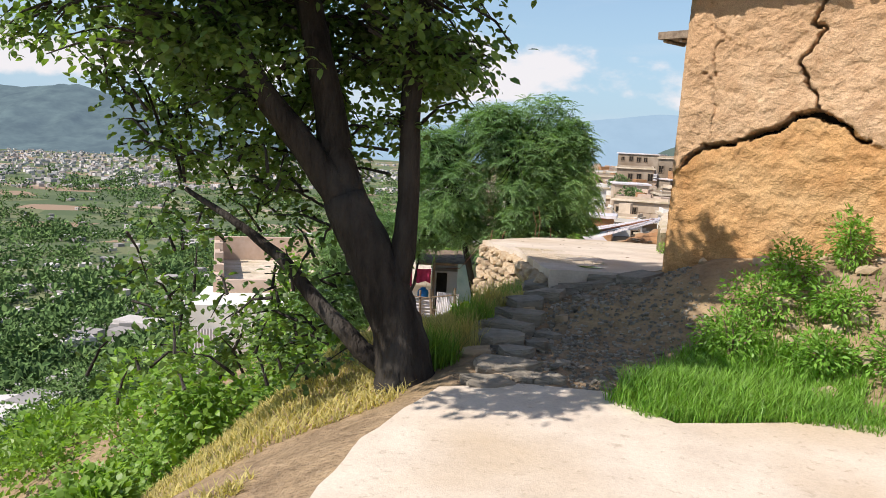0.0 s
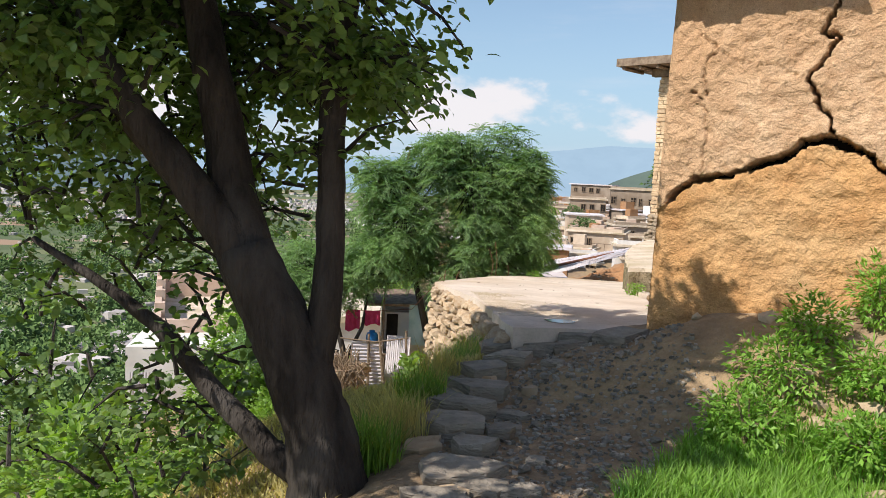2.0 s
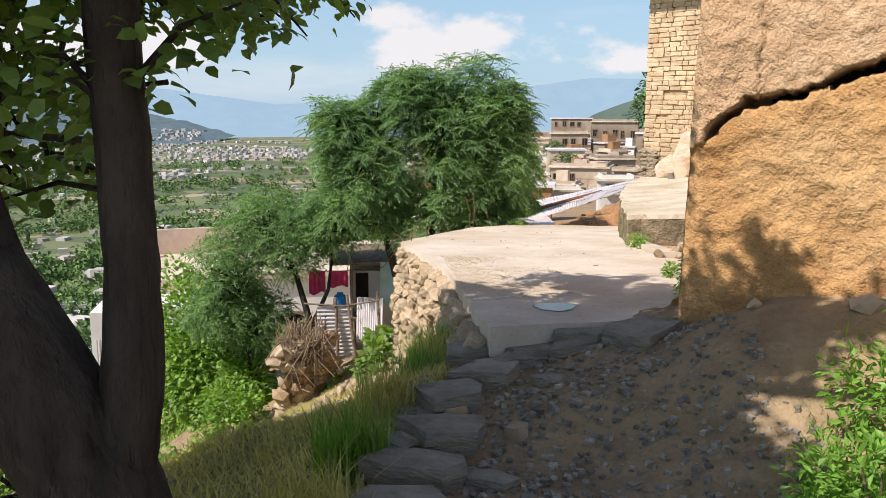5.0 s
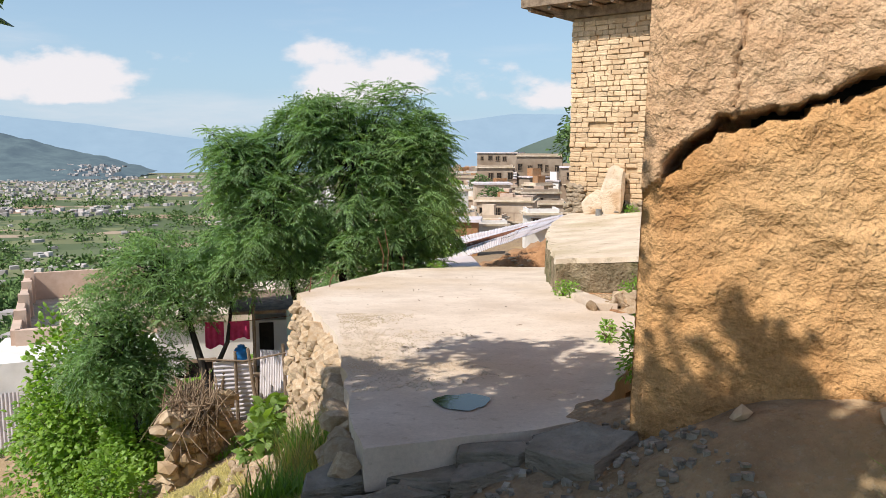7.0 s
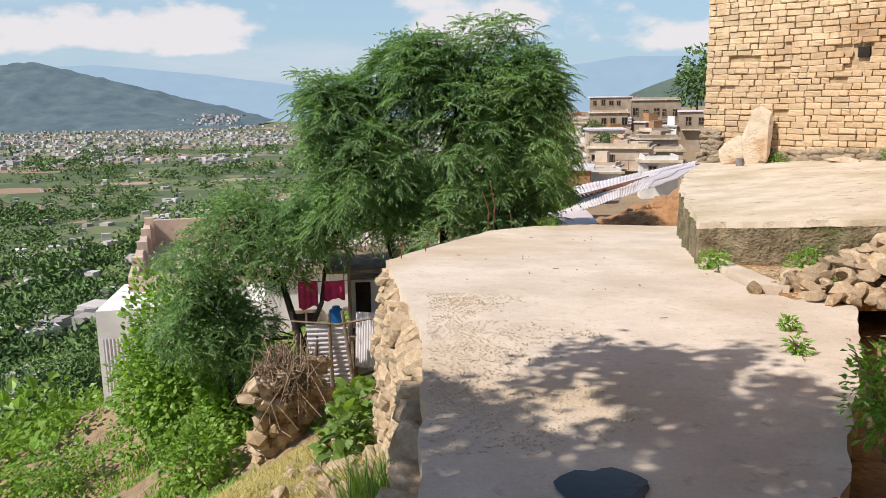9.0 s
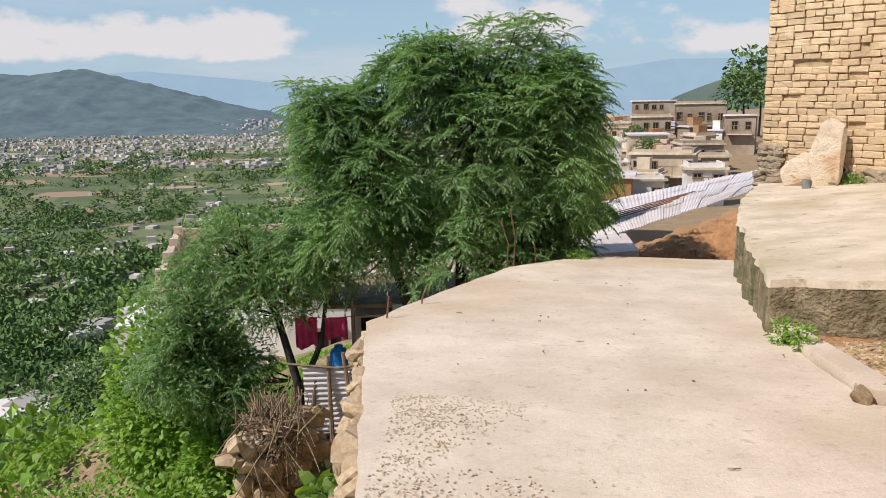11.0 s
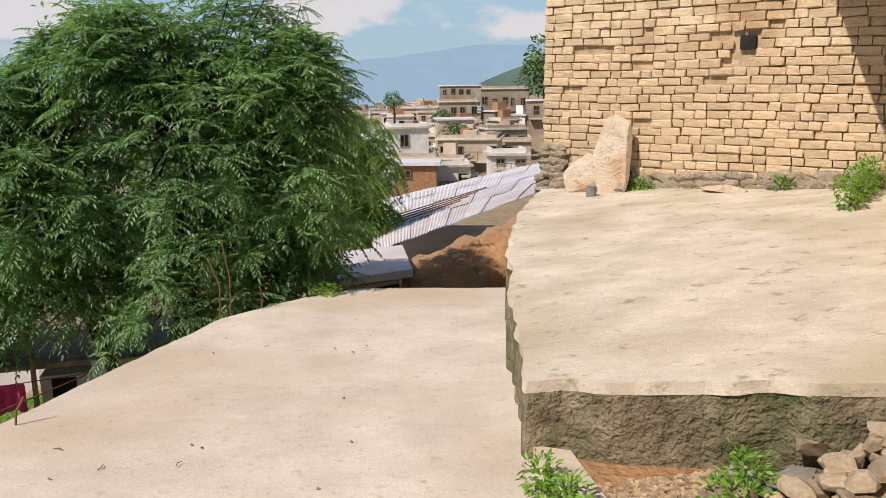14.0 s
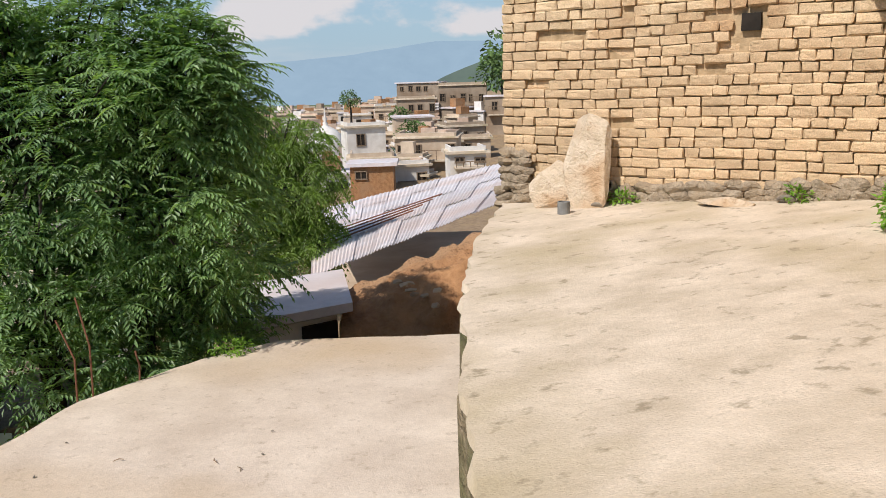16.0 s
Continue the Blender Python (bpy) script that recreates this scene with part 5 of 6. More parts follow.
# ---- shed, washing and brush below the platform ----
def tin(name, label, c, rz, w, h, tilt=0, waves=16, group="", horizontal=True):
    bg_ = Bag()
    n = waves * 4
    for k in range(n + 1):
        off = 0.012 * math.sin(k / 4 * math.tau)
        a = k / n
        for q in (0, 1):
            bg_.v.append((-w / 2 + w * q, off, h * a) if horizontal else (-w / 2 + w * a, off, h * q))
    bg_.f = [(2 * k, 2 * k + 1, 2 * k + 3, 2 * k + 2) for k in range(n)]
    o = len(bg_.v)
    bg_.v += [(x, y + 0.003, z) for x, y, z in bg_.v]
    bg_.f += [(o + 2 * k + 2, o + 2 * k + 3, o + 2 * k + 1, o + 2 * k) for k in range(n)]
    ob = solo(name, bg_, M_TIN, label, "metal sheet", group, smooth=True)
    ob.matrix_world = pose(*c, tilt, 0, rz)
    return ob


tin("corrugated_sheet", "whitish corrugated iron sheet used as a fence", (-0.27, 17.72, -3.15), 4, 0.62, 0.95, 4, 13, "fence sheets")
tin("corrugated_sheet", "brownish corrugated iron sheet leaning in the fence", (0.33, 17.95, -3.0), -14, 0.5, 0.85, -8, 12, "fence sheets", False)
for i, (x, y, z, h, ln) in enumerate(((-0.22, 17.62, -3.4, 1.35, 0.02), (0.12, 17.6, -3.3, 1.3, 0.16), (-0.55, 17.66, -3.4, 1.2, -0.15), (0.55, 17.8, -3.3, 1.3, 0.05), (0.02, 18.2, -3.3, 1.9, 0.0))):
    pb = Bag()
    pb.tube([(x, y, z), (x - ln * 0.5, y, z + h * 0.5), (x - ln, y + 0.03, z + h)], [0.035, 0.03, 0.025], 7, 0.1)
    solo("fence_post", pb, M_WOOD, "rough grey wooden fence pole", "post", "fence poles")
rl = Bag()
rl.tube([(-0.8, 17.64, -2.15), (-0.1, 17.6, -2.2), (0.55, 17.7, -2.12)], [0.016, 0.018, 0.014], 6)
solo("fence_rail", rl, M_WOOD, "thin crooked wooden fence rail", "rail")
ln_ = Bag()
ln_.tube([(-0.95, 18.1, -1.62), (-0.3, 18.12, -1.68), (0.6, 18.1, -1.6), (0.98, 13.9, -0.35)], [0.006] * 4, 5)
solo("clothes_line", ln_, M_RUST, "thin dark washing line strung across the yard", "line")
for i, (x, w, h) in enumerate(((-0.6, 0.3, 0.42), (-0.2, 0.32, 0.3))):
    cl = Bag()
    for a in range(13):
        for q in range(9):
            fx, fz = a / 12, q / 8
            cl.v.append((x - w / 2 + w * fx, 18.1 + 0.02 * math.sin(fx * 19 + i) * (0.3 + fz) + 0.01 * math.sin(fz * 7), -1.66 - h * fz * (1 + 0.08 * math.sin(fx * 6 + i))))
    cl.f = [(a * 9 + q, a * 9 + q + 1, (a + 1) * 9 + q + 1, (a + 1) * 9 + q) for a in range(12) for q in range(8)]
    solo("hanging_cloth", cl, M_CLOTH, "crimson patterned cloth hung on the washing line", "cloth", "washing", smooth=True)
br = Bag()
prof = [(0.0, 0.0), (0.1, 0.0), (0.125, 0.04), (0.125, 0.16), (0.132, 0.17), (0.125, 0.18), (0.125, 0.34), (0.1, 0.4), (0.06, 0.41), (0.06, 0.45), (0.0, 0.45)]
for r, z in prof:
    br.v += [(r * math.cos(k * math.tau / 16), r * math.sin(k * math.tau / 16), z) for k in range(16)]
br.f = [(a * 16 + k, a * 16 + (k + 1) % 16, (a + 1) * 16 + (k + 1) % 16, (a + 1) * 16 + k) for a in range(len(prof) - 1) for k in range(16)]
drum = solo("water_drum", br, M_BLUE, "bright blue plastic water drum", "drum", smooth=True)
drum.location = (-0.2, 18.25, -2.55)
stand = Bag()
stand.box((-0.2, 18.3, -2.58), (0.6, 0.5, 0.05), 0.1, 0.01)
for dx, dy in ((-0.25, -0.2), (0.25, -0.2), (-0.25, 0.2), (0.25, 0.2)):
    stand.tube([(-0.2 + dx, 18.3 + dy, -4.0), (-0.2 + dx, 18.3 + dy, -2.58)], [0.03, 0.03], 6)
solo("drum_stand", stand, M_WOOD, "rough wooden platform carrying the drum", "stand")
shed = thing("shed", "low shed with a sagging roof of old sheets", "shed")
sw = Bag()
sw.box((0.75, 19.2, -2.7), (1.6, 1.2, 1.9), 0.05, 0.02)
part("shed_wall", sw, M_WHITE, shed, "pale patched wall")
sr = Bag()
sr.prism([(-0.4, 18.3), (1.6, 18.4), (1.6, 19.9), (-0.4, 19.8)], lambda x, y: -1.55 + 0.06 * (y - 18.3) + nse(x, y, 0, 3) * 0.03, lambda x, y: -1.6 + 0.06 * (y - 18.3))
part("shed_roof", sr, M_WOOD, shed, "dark sagging roof")
# near-black panel for the shade in the doorway
sd = Bag()
sd.box((0.2, 18.58, -2.3), (0.24, 0.05, 1.0), 0.05)
part("shed_door", sd, M_DARK, shed, "panel painted dark for the shaded doorway")
tp = Bag()
for a in range(9):
    for q in range(7):
        tp.v.append((0.55 + 0.07 * a, 18.32 + 0.02 * math.sin(a * 1.3) - 0.03 * q / 6, -1.55 - 0.14 * q))
tp.f = [(a * 7 + q, a * 7 + q + 1, (a + 1) * 7 + q + 1, (a + 1) * 7 + q) for a in range(8) for q in range(6)]
M_TARP = surf("pale_turquoise_tarp", (0.35, 0.5, 0.48), (0.5, 0.62, 0.58), 4.0, bump=0.2)
solo("hanging_tarp", tp, M_TARP, "pale turquoise tarpaulin hung at the shed", "tarp", smooth=True)

bank = Bag()
bi = random.Random(91)
for i in range(190):
    f = bi.random()
    x, y = -1.05 + 0.75 * f + bi.gauss(0, 0.07), 16.1 + 1.0 * f + bi.gauss(0, 0.07)
    z = bi.uniform(land(x, y) - 0.1, -2.5)
    bank.rock((x, y, z), (bi.uniform(0.17, 0.32), bi.uniform(0.15, 0.28), bi.uniform(0.12, 0.24)), bi.uniform(0, 3), i + 2000, 0.3, 1)
solo("earth_bank", bank, M_RUBBLE, "crumbling buff earth bank with embedded stones", "earth bank", kind="stuff")
brush = Bag()
for i in range(420):
    p = Vector((-0.72 + bi.gauss(0, 0.17), 16.6 + bi.gauss(0, 0.22), -2.42 - abs(bi.gauss(0, 0.3))))
    d = Vector((bi.gauss(0, 0.5), bi.gauss(0, 0.5), bi.gauss(-0.7, 0.5))).normalized() * bi.uniform(0.15, 0.42)
    brush.tube([p - d, p + Vector((0, 0, 0.03)), p + d], [0.007, 0.009, 0.004], 4)
solo("brushwood_pile", brush, M_TWIG, "tangled pile of dry brushwood on the bank", "brushwood", kind="stuff")

# ---- houses below ----
def opening(parent, c, w, h, rz, d=0.08, label="dark window"):
    o = thing("window", "", "")
    o.parent = parent
    for key in list(o.keys()):
        del o[key]
    # the pane's near-black colour stands for the shaded room behind
    pn, fm = Bag(), Bag()
    pn.box((0, 0, 0), (w, d * 0.5, h))
    for dx, dz, sx_, sz_ in ((0, h / 2, w + 0.12, 0.07), (0, -h / 2, w + 0.12, 0.07), (-w / 2, 0, 0.07, h), (w / 2, 0, 0.07, h), (0, 0, 0.05, h)):
        fm.box((dx, -d * 0.4, dz), (sx_, d, sz_))
    part("pane", pn, M_DARK, o)
    part("frame", fm, M_WOOD, o)
    o.matrix_local = pose(*c, 0, 0, rz)
    return o


wh = thing("white_house", "whitewashed flat-roofed house with a walled roof yard", "house")
b1 = Bag()
b1.prism([(-6.85, 24.4), (-2.9, 25.2), (-3.4, 28.0), (-7.2, 27.2)], lambda x, y: -3.9, lambda x, y: -8.5)
part("wall", b1, M_WHITE, wh, "whitewashed wall")
b1 = Bag()
for (x0, y0), (x1, y1) in (((-6.62, 26.3), (-9.6, 36.1)), ((-9.6, 36.1), (-5.6, 37.2)), ((-6.62, 26.3), (-3.3, 27.3)), ((-3.3, 27.3), (-5.6, 37.2))):
    ln = math.hypot(x1 - x0, y1 - y0)
    b1.box(((x0 + x1) / 2, (y0 + y1) / 2, -4.05), (ln, 0.22, 1.1), math.atan2(y1 - y0, x1 - x0))
part("parapet", b1, M_PINK, wh, "pinkish plastered parapet round the roof yard")
b1 = Bag()
b1.prism([(-6.6, 26.4), (-3.4, 27.4), (-5.7, 37.0), (-9.4, 36.0)], lambda x, y: -4.5, lambda x, y: -11)
part("roof_yard", b1, M_SLAB, wh, "grey concrete roof yard")
for k in range(4):
    f = 0.15 + k * 0.25
    pb = Bag()
    pb.box((-6.55 - 2.98 * f, 26.3 + 9.8 * f, -3.85), (0.3, 0.3, 1.2), 0.3)
    part("pillar", pb, M_PINK, wh)
dq = tin("metal_door", "pale corrugated metal door in the white wall", (-6.35, 24.45, -5.95), 11, 0.75, 1.35, 0, 9, horizontal=False)

YARD = Matrix.Translation((1.0, 5.5, 1.1)) @ Matrix.Scale(1.5, 4) @ Matrix.Translation((-1.0, -5.5, -1.1))
wh.matrix_world = YARD
dq.matrix_world = YARD @ dq.matrix_world
wh2 = thing("white_house", "plain whitewashed house half hidden by the trees", "house")
b1 = Bag()
b1.prism([(-2.6, 23.6), (1.6, 24.4), (1.0, 28.4), (-3.2, 27.6)], lambda x, y: -2.9, lambda x, y: -8)
part("wall", b1, M_WHITE, wh2)
b1 = Bag()
b1.prism([(-2.8, 23.4), (1.8, 24.2), (1.2, 28.6), (-3.4, 27.8)], lambda x, y: -2.72, lambda x, y: -2.88)
part("roof", b1, M_SLAB, wh2, "flat concrete roof")
for k in range(3):
    opening(wh2, (-1.7 + 1.2 * k, 23.76 + 0.23 * k, -4.2), 0.6, 0.8, 10.8)

wh2.matrix_world = YARD

# ---- tin roofs, dirt bank and the hill village ahead ----
tr_ = thing("tin_roof_shed", "long low building roofed with pale tin sheets", "shed")
A0, A1, B0, B1 = Vector((3.9, 21.6, -1.3)), Vector((6.3, 21.2, -0.45)), Vector((5.0, 33.0, -2.3)), Vector((11.0, 31.3, -0.85))
sheet_n = 9
for j in range(4):
    for i in range(sheet_n):
        sb2 = Bag()
        f0, f1 = i / sheet_n, (i + 1.04) / sheet_n
        g0, g1 = j / 4, (j + 1.05) / 4
        m = 12
        for k in range(m + 1):
            f = f0 + (f1 - f0) * k / m
            for g in (g0, g1):
                q = A0.lerp(A1, f).lerp(B0.lerp(B1, f), g)
                sb2.v.append((q.x, q.y, q.z + 0.012 * math.cos(k * math.pi) + 0.01 * ((i + j) % 2) + 0.02 * (4 - j) / 4 * (1 if g == g0 else 0.2)))
        sb2.f = [(2 * k, 2 * k + 2, 2 * k + 3, 2 * k + 1) for k in range(m)]
        o = len(sb2.v)
        sb2.v += [(x, y, z - 0.006) for x, y, z in sb2.v]
        sb2.f += [(o + 2 * k + 1, o + 2 * k + 3, o + 2 * k + 2, o + 2 * k) for k in range(m)]
        part("roof_sheet", sb2, M_TIN, tr_)
wl = Bag()
wl.prism([(4.1, 21.9), (6.2, 21.5), (10.8, 31.1), (5.1, 32.7)], lambda x, y: -2.9, lambda x, y: -6)
part("wall", wl, M_TOWN, tr_, "rough mud wall")
for i in range(4):
    rd = Bag()
    q0, q1 = A0.lerp(B0, 0.22 + 0.05 * i), A0.lerp(B0, 0.3 + 0.05 * i).lerp(A1.lerp(B1, 0.3 + 0.05 * i), 0.5 + 0.04 * i)
    rd.tube([q0 + Vector((0, 0, 0.07)), q1 + Vector((0, 0, 0.07))], [0.014, 0.014], 6)
    solo("roof_pole", rd, M_RUST, "rusty pole lying on the tin roof", "pole", "poles on the tin roof")
low = thing("lean_to", "small lean-to with a grey sheet roof", "shed")
lb2 = Bag()
lb2.prism([(3.1, 19.4), (4.0, 19.7), (4.1, 20.9), (3.0, 20.6)], lambda x, y: -1.25, lambda x, y: -3.5)
part("wall", lb2, M_WHITE, low, "stained whitewashed wall")
lb2 = Bag()
lb2.prism([(2.9, 19.25), (4.15, 19.5), (4.25, 21.0), (2.8, 20.8)], lambda x, y: -1.1 + 0.03 * (x - 3), lambda x, y: -1.2 + 0.03 * (x - 3))
part("roof", lb2, M_TIN, low)
# near-black panel, the opening's shade put into its colour
lb2 = Bag()
lb2.box((3.8, 19.62, -1.75), (0.4, 0.06, 0.9), 0.32)
part("doorway", lb2, M_DARK, low)
mb = Bag()
nn1, nn2 = 40, 22
for j in range(nn2):
    for i in range(nn1):
        f, g = i / (nn1 - 1), j / (nn2 - 1)
        q = Vector((3.95, 19.35, -1.5)).lerp(Vector((5.75, 18.9, -1.5)), f)
        q.y += 1.3 * g + nse(f * 3, g * 3, 1, 2) * 0.12
        q.x += 0.3 * g
        q.z += (0.25 + 0.75 * f) * math.sin(min(1, g * 1.5) * math.pi / 2) + nse(f * 4, g * 4, 5, 2) * 0.09 + nse(f * 12, g * 12, 6, 2) * 0.035
        mb.v.append(tuple(q))
mb.f = [(j * nn1 + i, j * nn1 + i + 1, (j + 1) * nn1 + i + 1, (j + 1) * nn1 + i) for j in range(nn2 - 1) for i in range(nn1 - 1)]
solo("dirt_mound", mb, M_EARTH, "cut bank of loose orange-red earth", "dirt mound", smooth=True)
for i in range(9):
    x, y = 5.0 + bi.gauss(0, 0.25), 19.3 + bi.gauss(0, 0.2)
    stone("loose_stone", (x, y, -0.95 + bi.gauss(0, 0.16)), (0.12, 0.09, 0.04), bi.uniform(0, 180), 800 + i, M_RUBBLE, "flat broken stone lodged in the earth bank", "stones in the bank", cuts=1)

TOWN = [(32.7, 139.4, 0.4, 9.1, 2.3), (35.7, 123.1, 0.0, 9.0, 4.5), (27.9, 120.0, -1.7, 7.0, 2.8), (24.3, 105.4, -3.5, 5.8, 2.2), (14.5, 81.9, -3.0, 4.6, 2.8), (18.6, 76.1, -3.8, 6.7, 2.6), (10.7, 57.2, -3.8, 3.3, 1.5),
        (17.7, 60.6, -3.7, 3.1, 1.2), (26.1, 89.4, -3.8, 5.4, 2.4), (37.6, 112.0, -1.5, 4.9, 3.4), (26.0, 145.9, -3.4, 6.3, 3.4), (12.4, 66.9, -4.4, 4.1, 1.4)]
TONES = [M_TOWN, M_TOWN, M_TOWN, M_TOWN, M_WHITE, M_TOWN, M_EARTH, M_WHITE, M_TOWN, M_TOWN, M_PINK, M_TOWN]


def village_house(c, w, h, dep, rz, wall, seed, full=True):
    rng = random.Random(seed)
    t = thing("village_house", rng.choice(["flat-roofed plastered village house on the hillside", "weathered pale village house with dark openings"]), "house", "hill village houses")
    wb_, rf_ = Bag(), Bag()
    wb_.box((0, dep / 2, -h / 2 - 1.5), (w, dep, h + 3), 0, 0.02, rng)
    part("wall", wb_, wall, t)
    rf_.box((0, dep / 2, 0.09), (w + 0.5, dep + 0.5, 0.18), 0, 0.02, rng)
    part("roof", rf_, M_TIN if seed % 3 == 0 else M_SLAB, t)
    pr = Bag()
    for sx_, sy_, px_, py_ in ((w, 0.15, 0, 0.1), (0.15, dep, -w / 2 + 0.1, dep / 2), (0.15, dep, w / 2 - 0.1, dep / 2)):
        pr.box((px_, py_, 0.32), (sx_, sy_, 0.3))
    if seed % 3:
        part("parapet", pr, wall, t)
    if not full:
        # near-black panel drawn for the shade of an open front
        dk = Bag()
        dk.box((w * rng.uniform(-0.25, 0.25), -0.02, -h * 0.5), (w * rng.uniform(0.2, 0.6), 0.1, h * 0.55))
        part("doorway", dk, M_DARK, t, "panel painted dark for a shaded open front")
        ub = Bag()
        ub.box((w * rng.uniform(-0.2, 0.2), dep * 0.6, 0.7), (w * 0.45, dep * 0.4, 1.3), 0, 0.03, rng)
        part("roof_room", ub, rng.choice([wall, M_PINK, M_EARTH]), t)
    if full:
        k = max(2, int(w / 1.3))
        for i in range(k):
            if rng.random() < 0.3:
                continue
            opening(t, (-w / 2 + (i + rng.uniform(0.3, 0.7)) * w / k, -0.02, -h * rng.uniform(0.4, 0.52)), min(0.75, w / k * rng.uniform(0.35, 0.6)), min(1.1, h * rng.uniform(0.3, 0.5)), 0)
        if seed % 2:
            bc, vr = Bag(), Bag()
            bc.box((0, -0.5, -h * 0.82), (w * 0.8, 1.0, 0.12))
            part("balcony", bc, M_SLAB, t)
            for i in range(5):
                vr.box((-w * 0.38 + i * w * 0.19, -0.95, -h * 0.62), (0.06, 0.06, h * 0.4))
            vr.box((0, -0.95, -h * 0.42), (w * 0.8, 0.06, 0.06))
            part("railing", vr, M_WOOD, t)
    t.matrix_world = pose(*c, 0, 0, rz)


for i, (x, y, z, w, h) in enumerate(TOWN):
    village_house((x, y, z), w * 0.78, h * 0.85, w * 0.7, -16 + (i * 37 % 30) - 10, TONES[i], i)
vr_ = random.Random(63)
for i in range(190):
    D = vr_.uniform(60, 240)
    a = vr_.uniform(0.02, 0.30)
    x, y = 3 + D * math.sin(a), 11 + D * math.cos(a)
    z = lerp(D, [50, 90, 140, 260], [-5.8, -6.0, -3.4, -5.5]) + (a - 0.2) * 14 + vr_.uniform(-0.9, 0.6)
    w = vr_.uniform(1.9, 4.0) * (0.8 + D / 400)
    village_house((x, y, z), w, vr_.uniform(1.8, 2.8), w * 0.9, vr_.uniform(-45, 25), vr_.choice([M_TOWN, M_TOWN, M_TOWN, M_WHITE, M_PINK]), 100 + i, i % 3 == 0)
mq = thing("mosque_dome", "small white mosque with a ribbed dome and finial", "mosque")
mw, md = Bag(), Bag()
mw.box((12.4, 96, -9.0), (5, 5, 5.0), 0.3)
part("wall", mw, M_WHITE, mq)
prof = [(2.15, -6.6), (2.2, -6.2), (2.05, -5.3), (1.7, -4.5), (1.15, -3.95), (0.5, -3.6), (0.22, -3.4), (0.3, -3.2), (0.14, -3.0), (0.26, -2.75), (0.1, -2.5), (0.06, -1.6)]
for r, z in prof:
    md.v += [(12.4 + r * math.cos(k * math.tau / 20), 96 + r * math.sin(k * math.tau / 20), z) for k in range(20)]
md.f = [(a * 20 + k, a * 20 + (k + 1) % 20, (a + 1) * 20 + (k + 1) % 20, (a + 1) * 20 + k) for a in range(len(prof) - 1) for k in range(20)]
part("dome", md, M_WHITE, mq, smooth=True)


# ---- valley: orchards and the spread-out town ----
def crown_cards(bag, c, r, h, rng, n, size):
    """An uneven crown of large leaf clumps."""
    c = Vector(c)
    ph = rng.uniform(0, 90)
    for k in range(n):
        q = Vector((rng.gauss(0, 1), rng.gauss(0, 1), rng.gauss(0, 1))).normalized() * rng.random() ** 0.3
        f = 1 + 0.5 * nse(q.x, q.y, q.z + ph, 1.7)
        p = c + Vector((q.x * r * f, q.y * r * f, h * 0.55 + q.z * h * 0.5 * f))
        bag.leaf(p, q + Vector((rng.gauss(0, 0.5), rng.gauss(0, 0.5), rng.gauss(0, 0.5))), Vector((rng.gauss(0, 0.6), rng.gauss(0, 0.6), 1)), size * rng.uniform(0.6, 1.4), size * rng.uniform(0.5, 1.0))


M_WOODS = surf("valley_woods", (0.07, 0.125, 0.045), (0.165, 0.25, 0.085), 0.05, rough=1.0, bump=0, vary=0.35, spec=0.05)
M_CITY = surf("valley_town_plaster", (0.36, 0.33, 0.31), (0.52, 0.49, 0.47), 0.02, rough=0.95, bump=0, vary=0.45, spec=0.1)
va = random.Random(88)
woods, town_far = Bag(), Bag()
made = 0
while made < 4600:
    close = made < 150
    D = va.uniform(75, 135) if close else math.exp(va.uniform(math.log(120), math.log(1900)))
    a = va.uniform(-0.85, 0.12)
    x, y = 1 + D * math.sin(a), 5 + D * math.cos(a)
    if x > lerp(y, YK, XK) - 18:
        continue
    if nse(x, y, 40, 0.012) + 0.5 * nse(x, y, 41, 0.05) < 0.02 and not close:
        continue
    r = va.uniform(1.6, 3.6) * (1 + D / 900)
    crown_cards(woods, (x, y, land(x, y) - 0.4), r, r * 1.5, va, 520 if close else 80 if D < 260 else 26, r * (0.13 if close else 0.34 if D < 260 else 0.6))
    made += 1
scrub = Bag()
made = 0
while made < 420:
    D, a = va.uniform(16, 80), va.uniform(-0.9, 0.0)
    x, y = 1 + D * math.sin(a), 5 + D * math.cos(a)
    d = lerp(y, YK, XK) - x
    if d < (4 if y < 20 else 11) or (-13 < x < 4 and 24 < y < 56):
        continue
    r = va.uniform(0.5, 1.5)
    crown_cards(scrub, (x, y, land(x, y) - 0.15), r, r * 1.2, va, 170, r * 0.2)
    made += 1
solo("slope_scrub", scrub, M_BUSH, "low green scrub scattered over the steep slope", "scrub", kind="stuff")
solo("valley_trees", woods, M_WOODS, "orchards and tree belts across the valley", "trees", kind="stuff")
made = 0
while made < 3300:
    city = va.random() < 0.86
    D = va.uniform(1250, 3300) if city else math.exp(va.uniform(math.log(110), math.log(1300)))
    a = va.uniform(-0.72, 0.16)
    x, y = 1 + D * math.sin(a), 5 + D * math.cos(a)
    if x > lerp(y, YK, XK) - 30:
        continue
    if city and nse(x, y, 50, 0.0016) + 0.35 * nse(x, y, 51, 0.006) < lerp(D, [1250, 1700, 3300], [0.2, -0.15, -0.3]):
        continue
    w, d2, h = va.uniform(5, 14), va.uniform(5, 12), va.uniform(3.5, 7)
    if not city:
        w, d2, h = w * 0.7, d2 * 0.7, va.uniform(2.4, 3.6)
    z = land(x, y)
    town_far.box((x, y, z + h / 2 - 1), (w, d2, h + 2), va.uniform(0, 3))
    made += 1
solo("valley_town", town_far, M_CITY, "wide pale town spread over the valley floor", "town", kind="stuff")
foot = Bag()
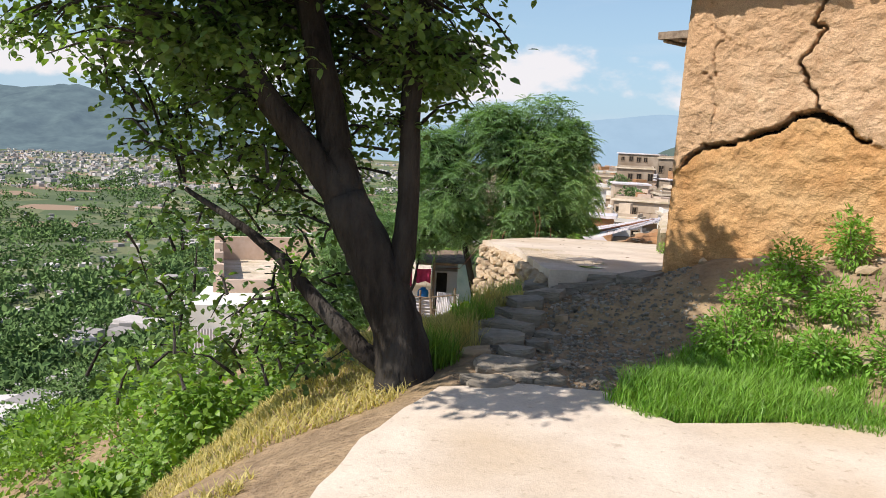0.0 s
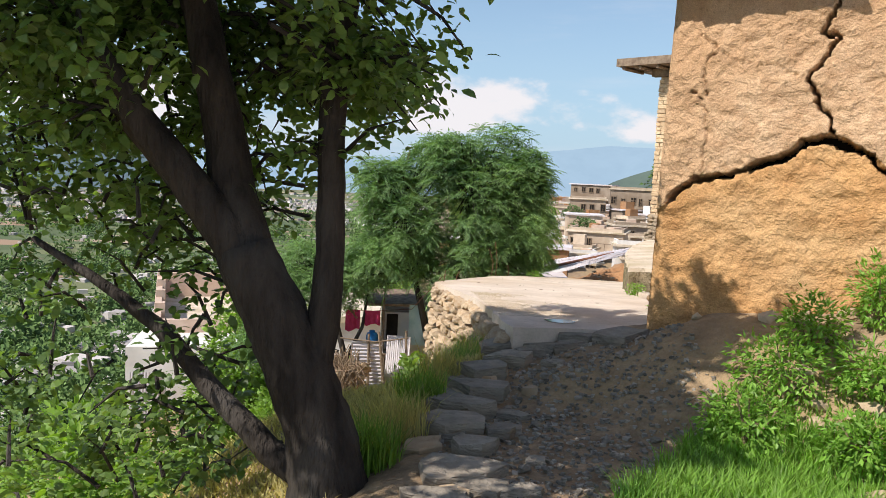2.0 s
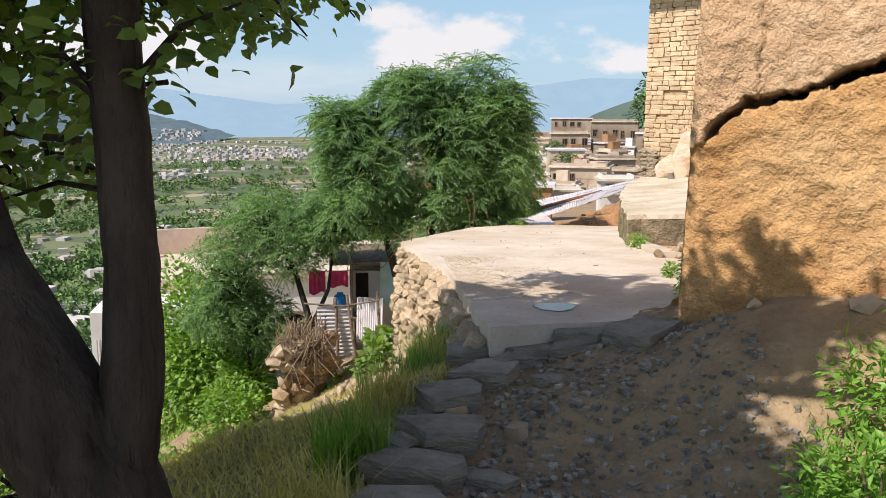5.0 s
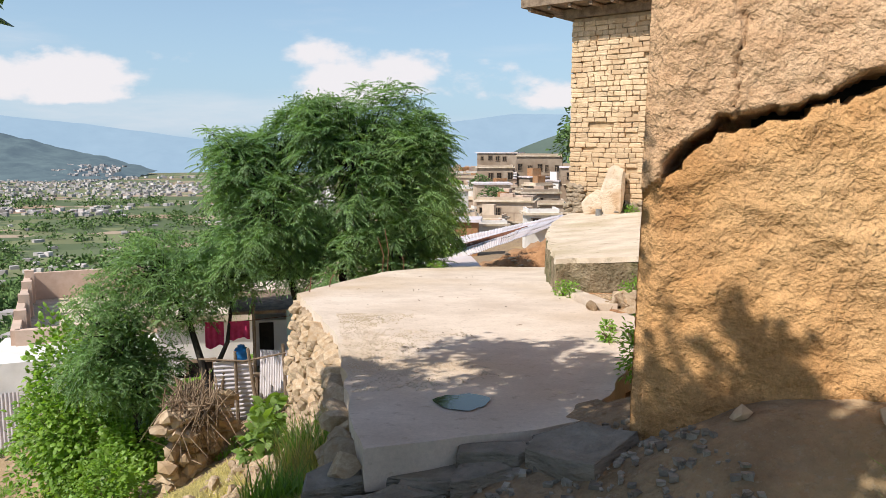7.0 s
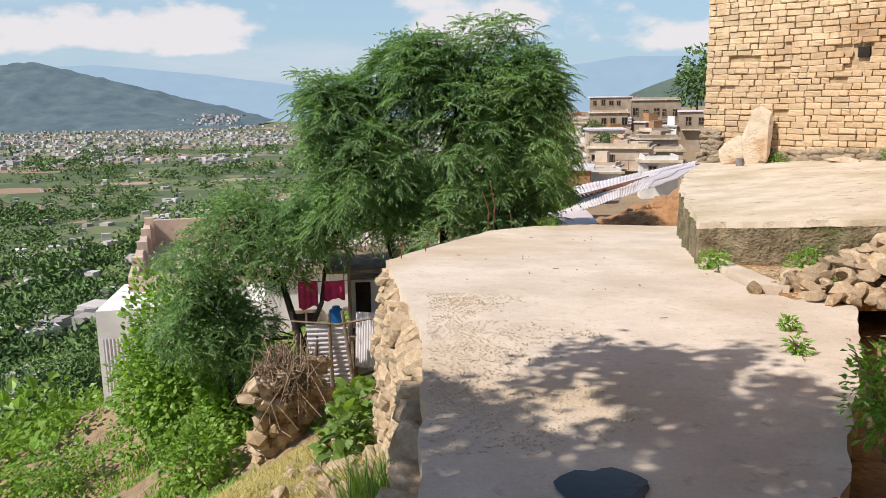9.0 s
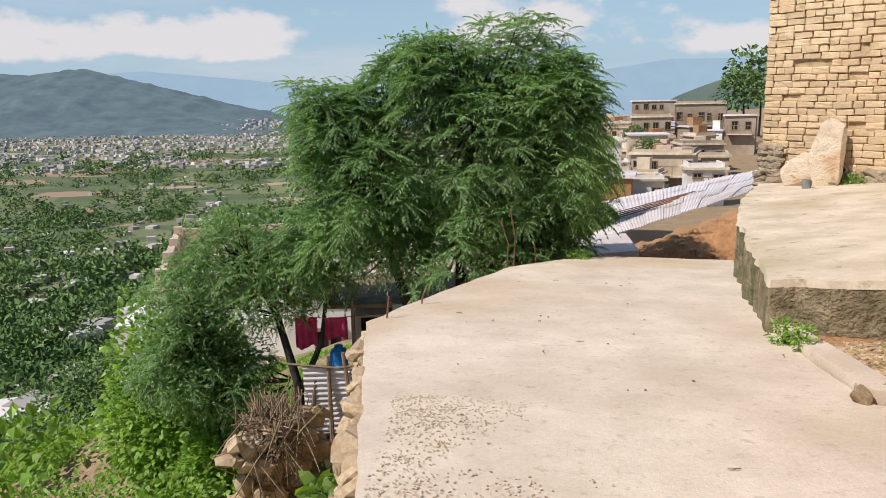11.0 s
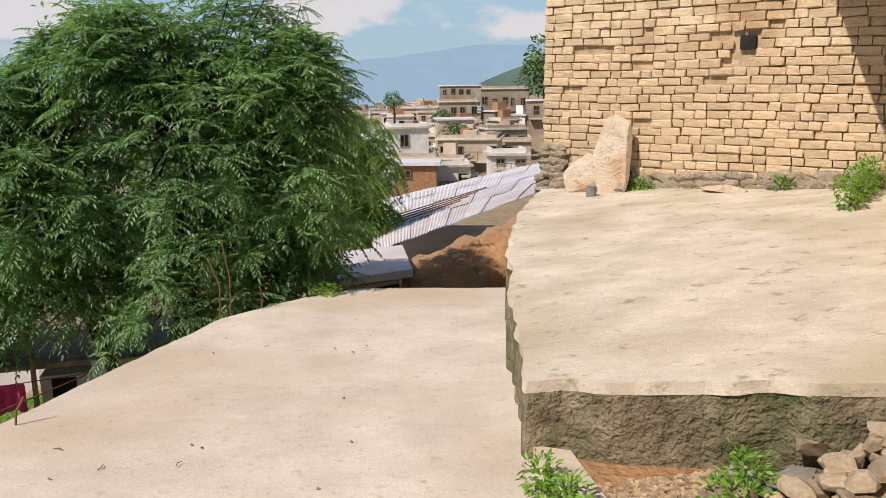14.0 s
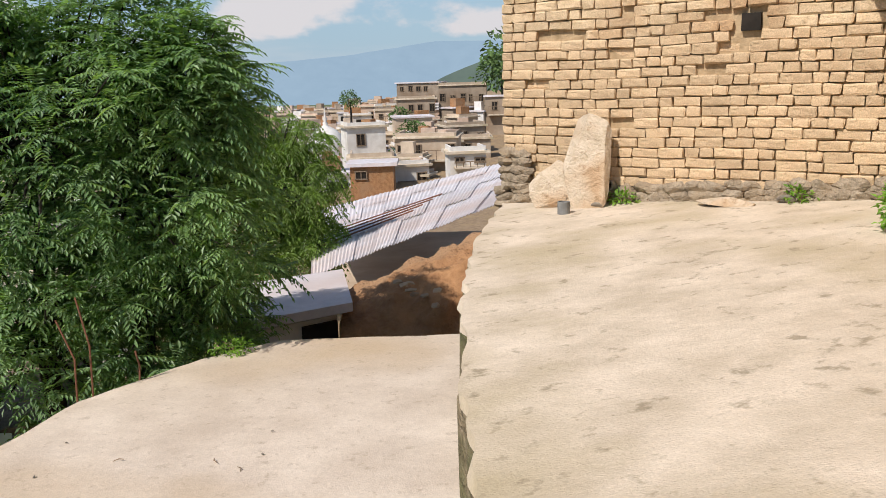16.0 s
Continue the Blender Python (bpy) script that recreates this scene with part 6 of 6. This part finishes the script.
for i in range(700):
    x = va.uniform(-2900, -750)
    y = va.uniform(3050, 3350)
    foot.box((x, y, -108 + (y - 3000) * 0.12), (va.uniform(9, 18), 12, va.uniform(6, 11)), va.uniform(0, 3))
solo("hill_foot_town", foot, M_CITY, "pale houses crowding the foot of the far hill", "town", kind="stuff")
for x, y, zz, r in ((20.1, 130.4, -3.6, 1.6), (40, 118, -2.0, 3.5), (46, 128, -2.0, 5.0), (22, 96, -6.5, 1.6), (17, 78, -7.0, 1.2), (21, 84, -6.5, 1.2), (24, 112, -5.5, 1.5)):
    tb_ = Bag()
    crown_cards(tb_, (0, 0, r * 0.4), r, r * 1.5, va, 700, r * 0.17)
    vt = thing("tree", "dark green tree standing among the village houses", "tree", "village trees")
    part("crown", tb_, M_WOODS, vt)
    tk = Bag()
    tk.tube([(0, 0, -3), (0.1, 0, 0), (0, 0, r * 1.1)], [0.2, 0.16, 0.06], 7)
    part("trunk", tk, M_BARK, vt)
    vt.location = (x, y, zz)

# ---- bricks of the old house ----
br_ = random.Random(17)
HOLES = [(2.29, 1.60, 0.12, 0.12), (2.72, 0.28, 0.1, 0.05), (0.46, 1.58, 0.06, 0.05), (1.95, 1.22, 0.05, 0.04)]
# near-black blocks where bricks are missing carry the holes' shade
for a, z0, w, h in HOLES[:2]:
    hb = Bag()
    p = BA + BF * a + BN * 0.004
    hb.box((p.x, p.y, z0), (w + 0.03, 0.05, h * 1.15), BANG)
    part("hole_shade_block", hb, M_DARK, brick_house, "block painted dark for a square hole's shade in the brickwork")
BRICKS = []
for long_ in (0.225, 0.116):
    for k in range(8):
        bb_ = Bag()
        bm = bmesh.new()
        bmesh.ops.create_cube(bm, size=1.0)
        for v in bm.verts:
            v.co = Vector((v.co.x * long_, v.co.y * 0.10, v.co.z * 0.08))
        bmesh.ops.bevel(bm, geom=bm.edges[:], offset=0.009, segments=1, affect="EDGES")
        bb_.add([(v.co.x + br_.uniform(-0.007, 0.007), v.co.y + br_.uniform(-0.007, 0.007), v.co.z + br_.uniform(-0.006, 0.006)) for v in bm.verts], [tuple(v.index for v in f.verts) for f in bm.faces])
        bm.free()
        BRICKS.append((long_, bb_.mesh("brick", M_BRICK)))
upper = Bag()
row, z, nb = 0, 0.16, 0
while z < BTOP - 0.02:
    u = br_.uniform(-0.02, 0.02) if row % 2 else -0.12
    k = 0
    while u < BLEN:
        ln = 0.235 if br_.random() < 0.55 else 0.125
        ln *= br_.uniform(0.92, 1.08)
        u0, u1 = max(u, 0.0), min(u + ln, BLEN + 0.1)
        mid, hh = (u0 + u1) / 2, COURSE - 0.009 + br_.uniform(-0.006, 0.006)
        low_edge = lerp(mid, [0, 0.3, 0.45, 1.0, 3.4], [0.45, 0.4, 0.2, 0.16, 0.22])
        gone = any(abs(mid - a) < w / 2 + 0.07 and abs(z - b2) < h for a, b2, w, h in HOLES)
        if u1 - u0 > 0.05 and z > low_edge and not gone:
            p = BA + BF * mid + BN * (-0.02 + br_.uniform(-0.008, 0.010) - (0.05 if br_.random() < 0.02 else 0))
            zz = z + nse(mid, z, 3, 0.9) * 0.02
            long_, me = BRICKS[br_.randrange(8) + (0 if u1 - u0 > 0.17 else 8)]
            m = pose(p.x, p.y, zz, br_.uniform(-1, 1), br_.uniform(-1.2, 1.2), math.degrees(BANG)) @ Matrix.Diagonal(((u1 - u0 - 0.009) / long_, 1, (hh + 0.002) / 0.08, 1))
            if nb < 300:
                ob = new("brick", me)
                ob.parent = brick_house
                ob.matrix_local = m
                nb += 1
            else:
                upper.add([m @ v.co for v in me.vertices], [tuple(q.vertices) for q in me.polygons])
        u += ln
        k += 1
    z += COURSE
    row += 1
part("upper_bricks", upper, M_BRICK, brick_house, kind="stuff")
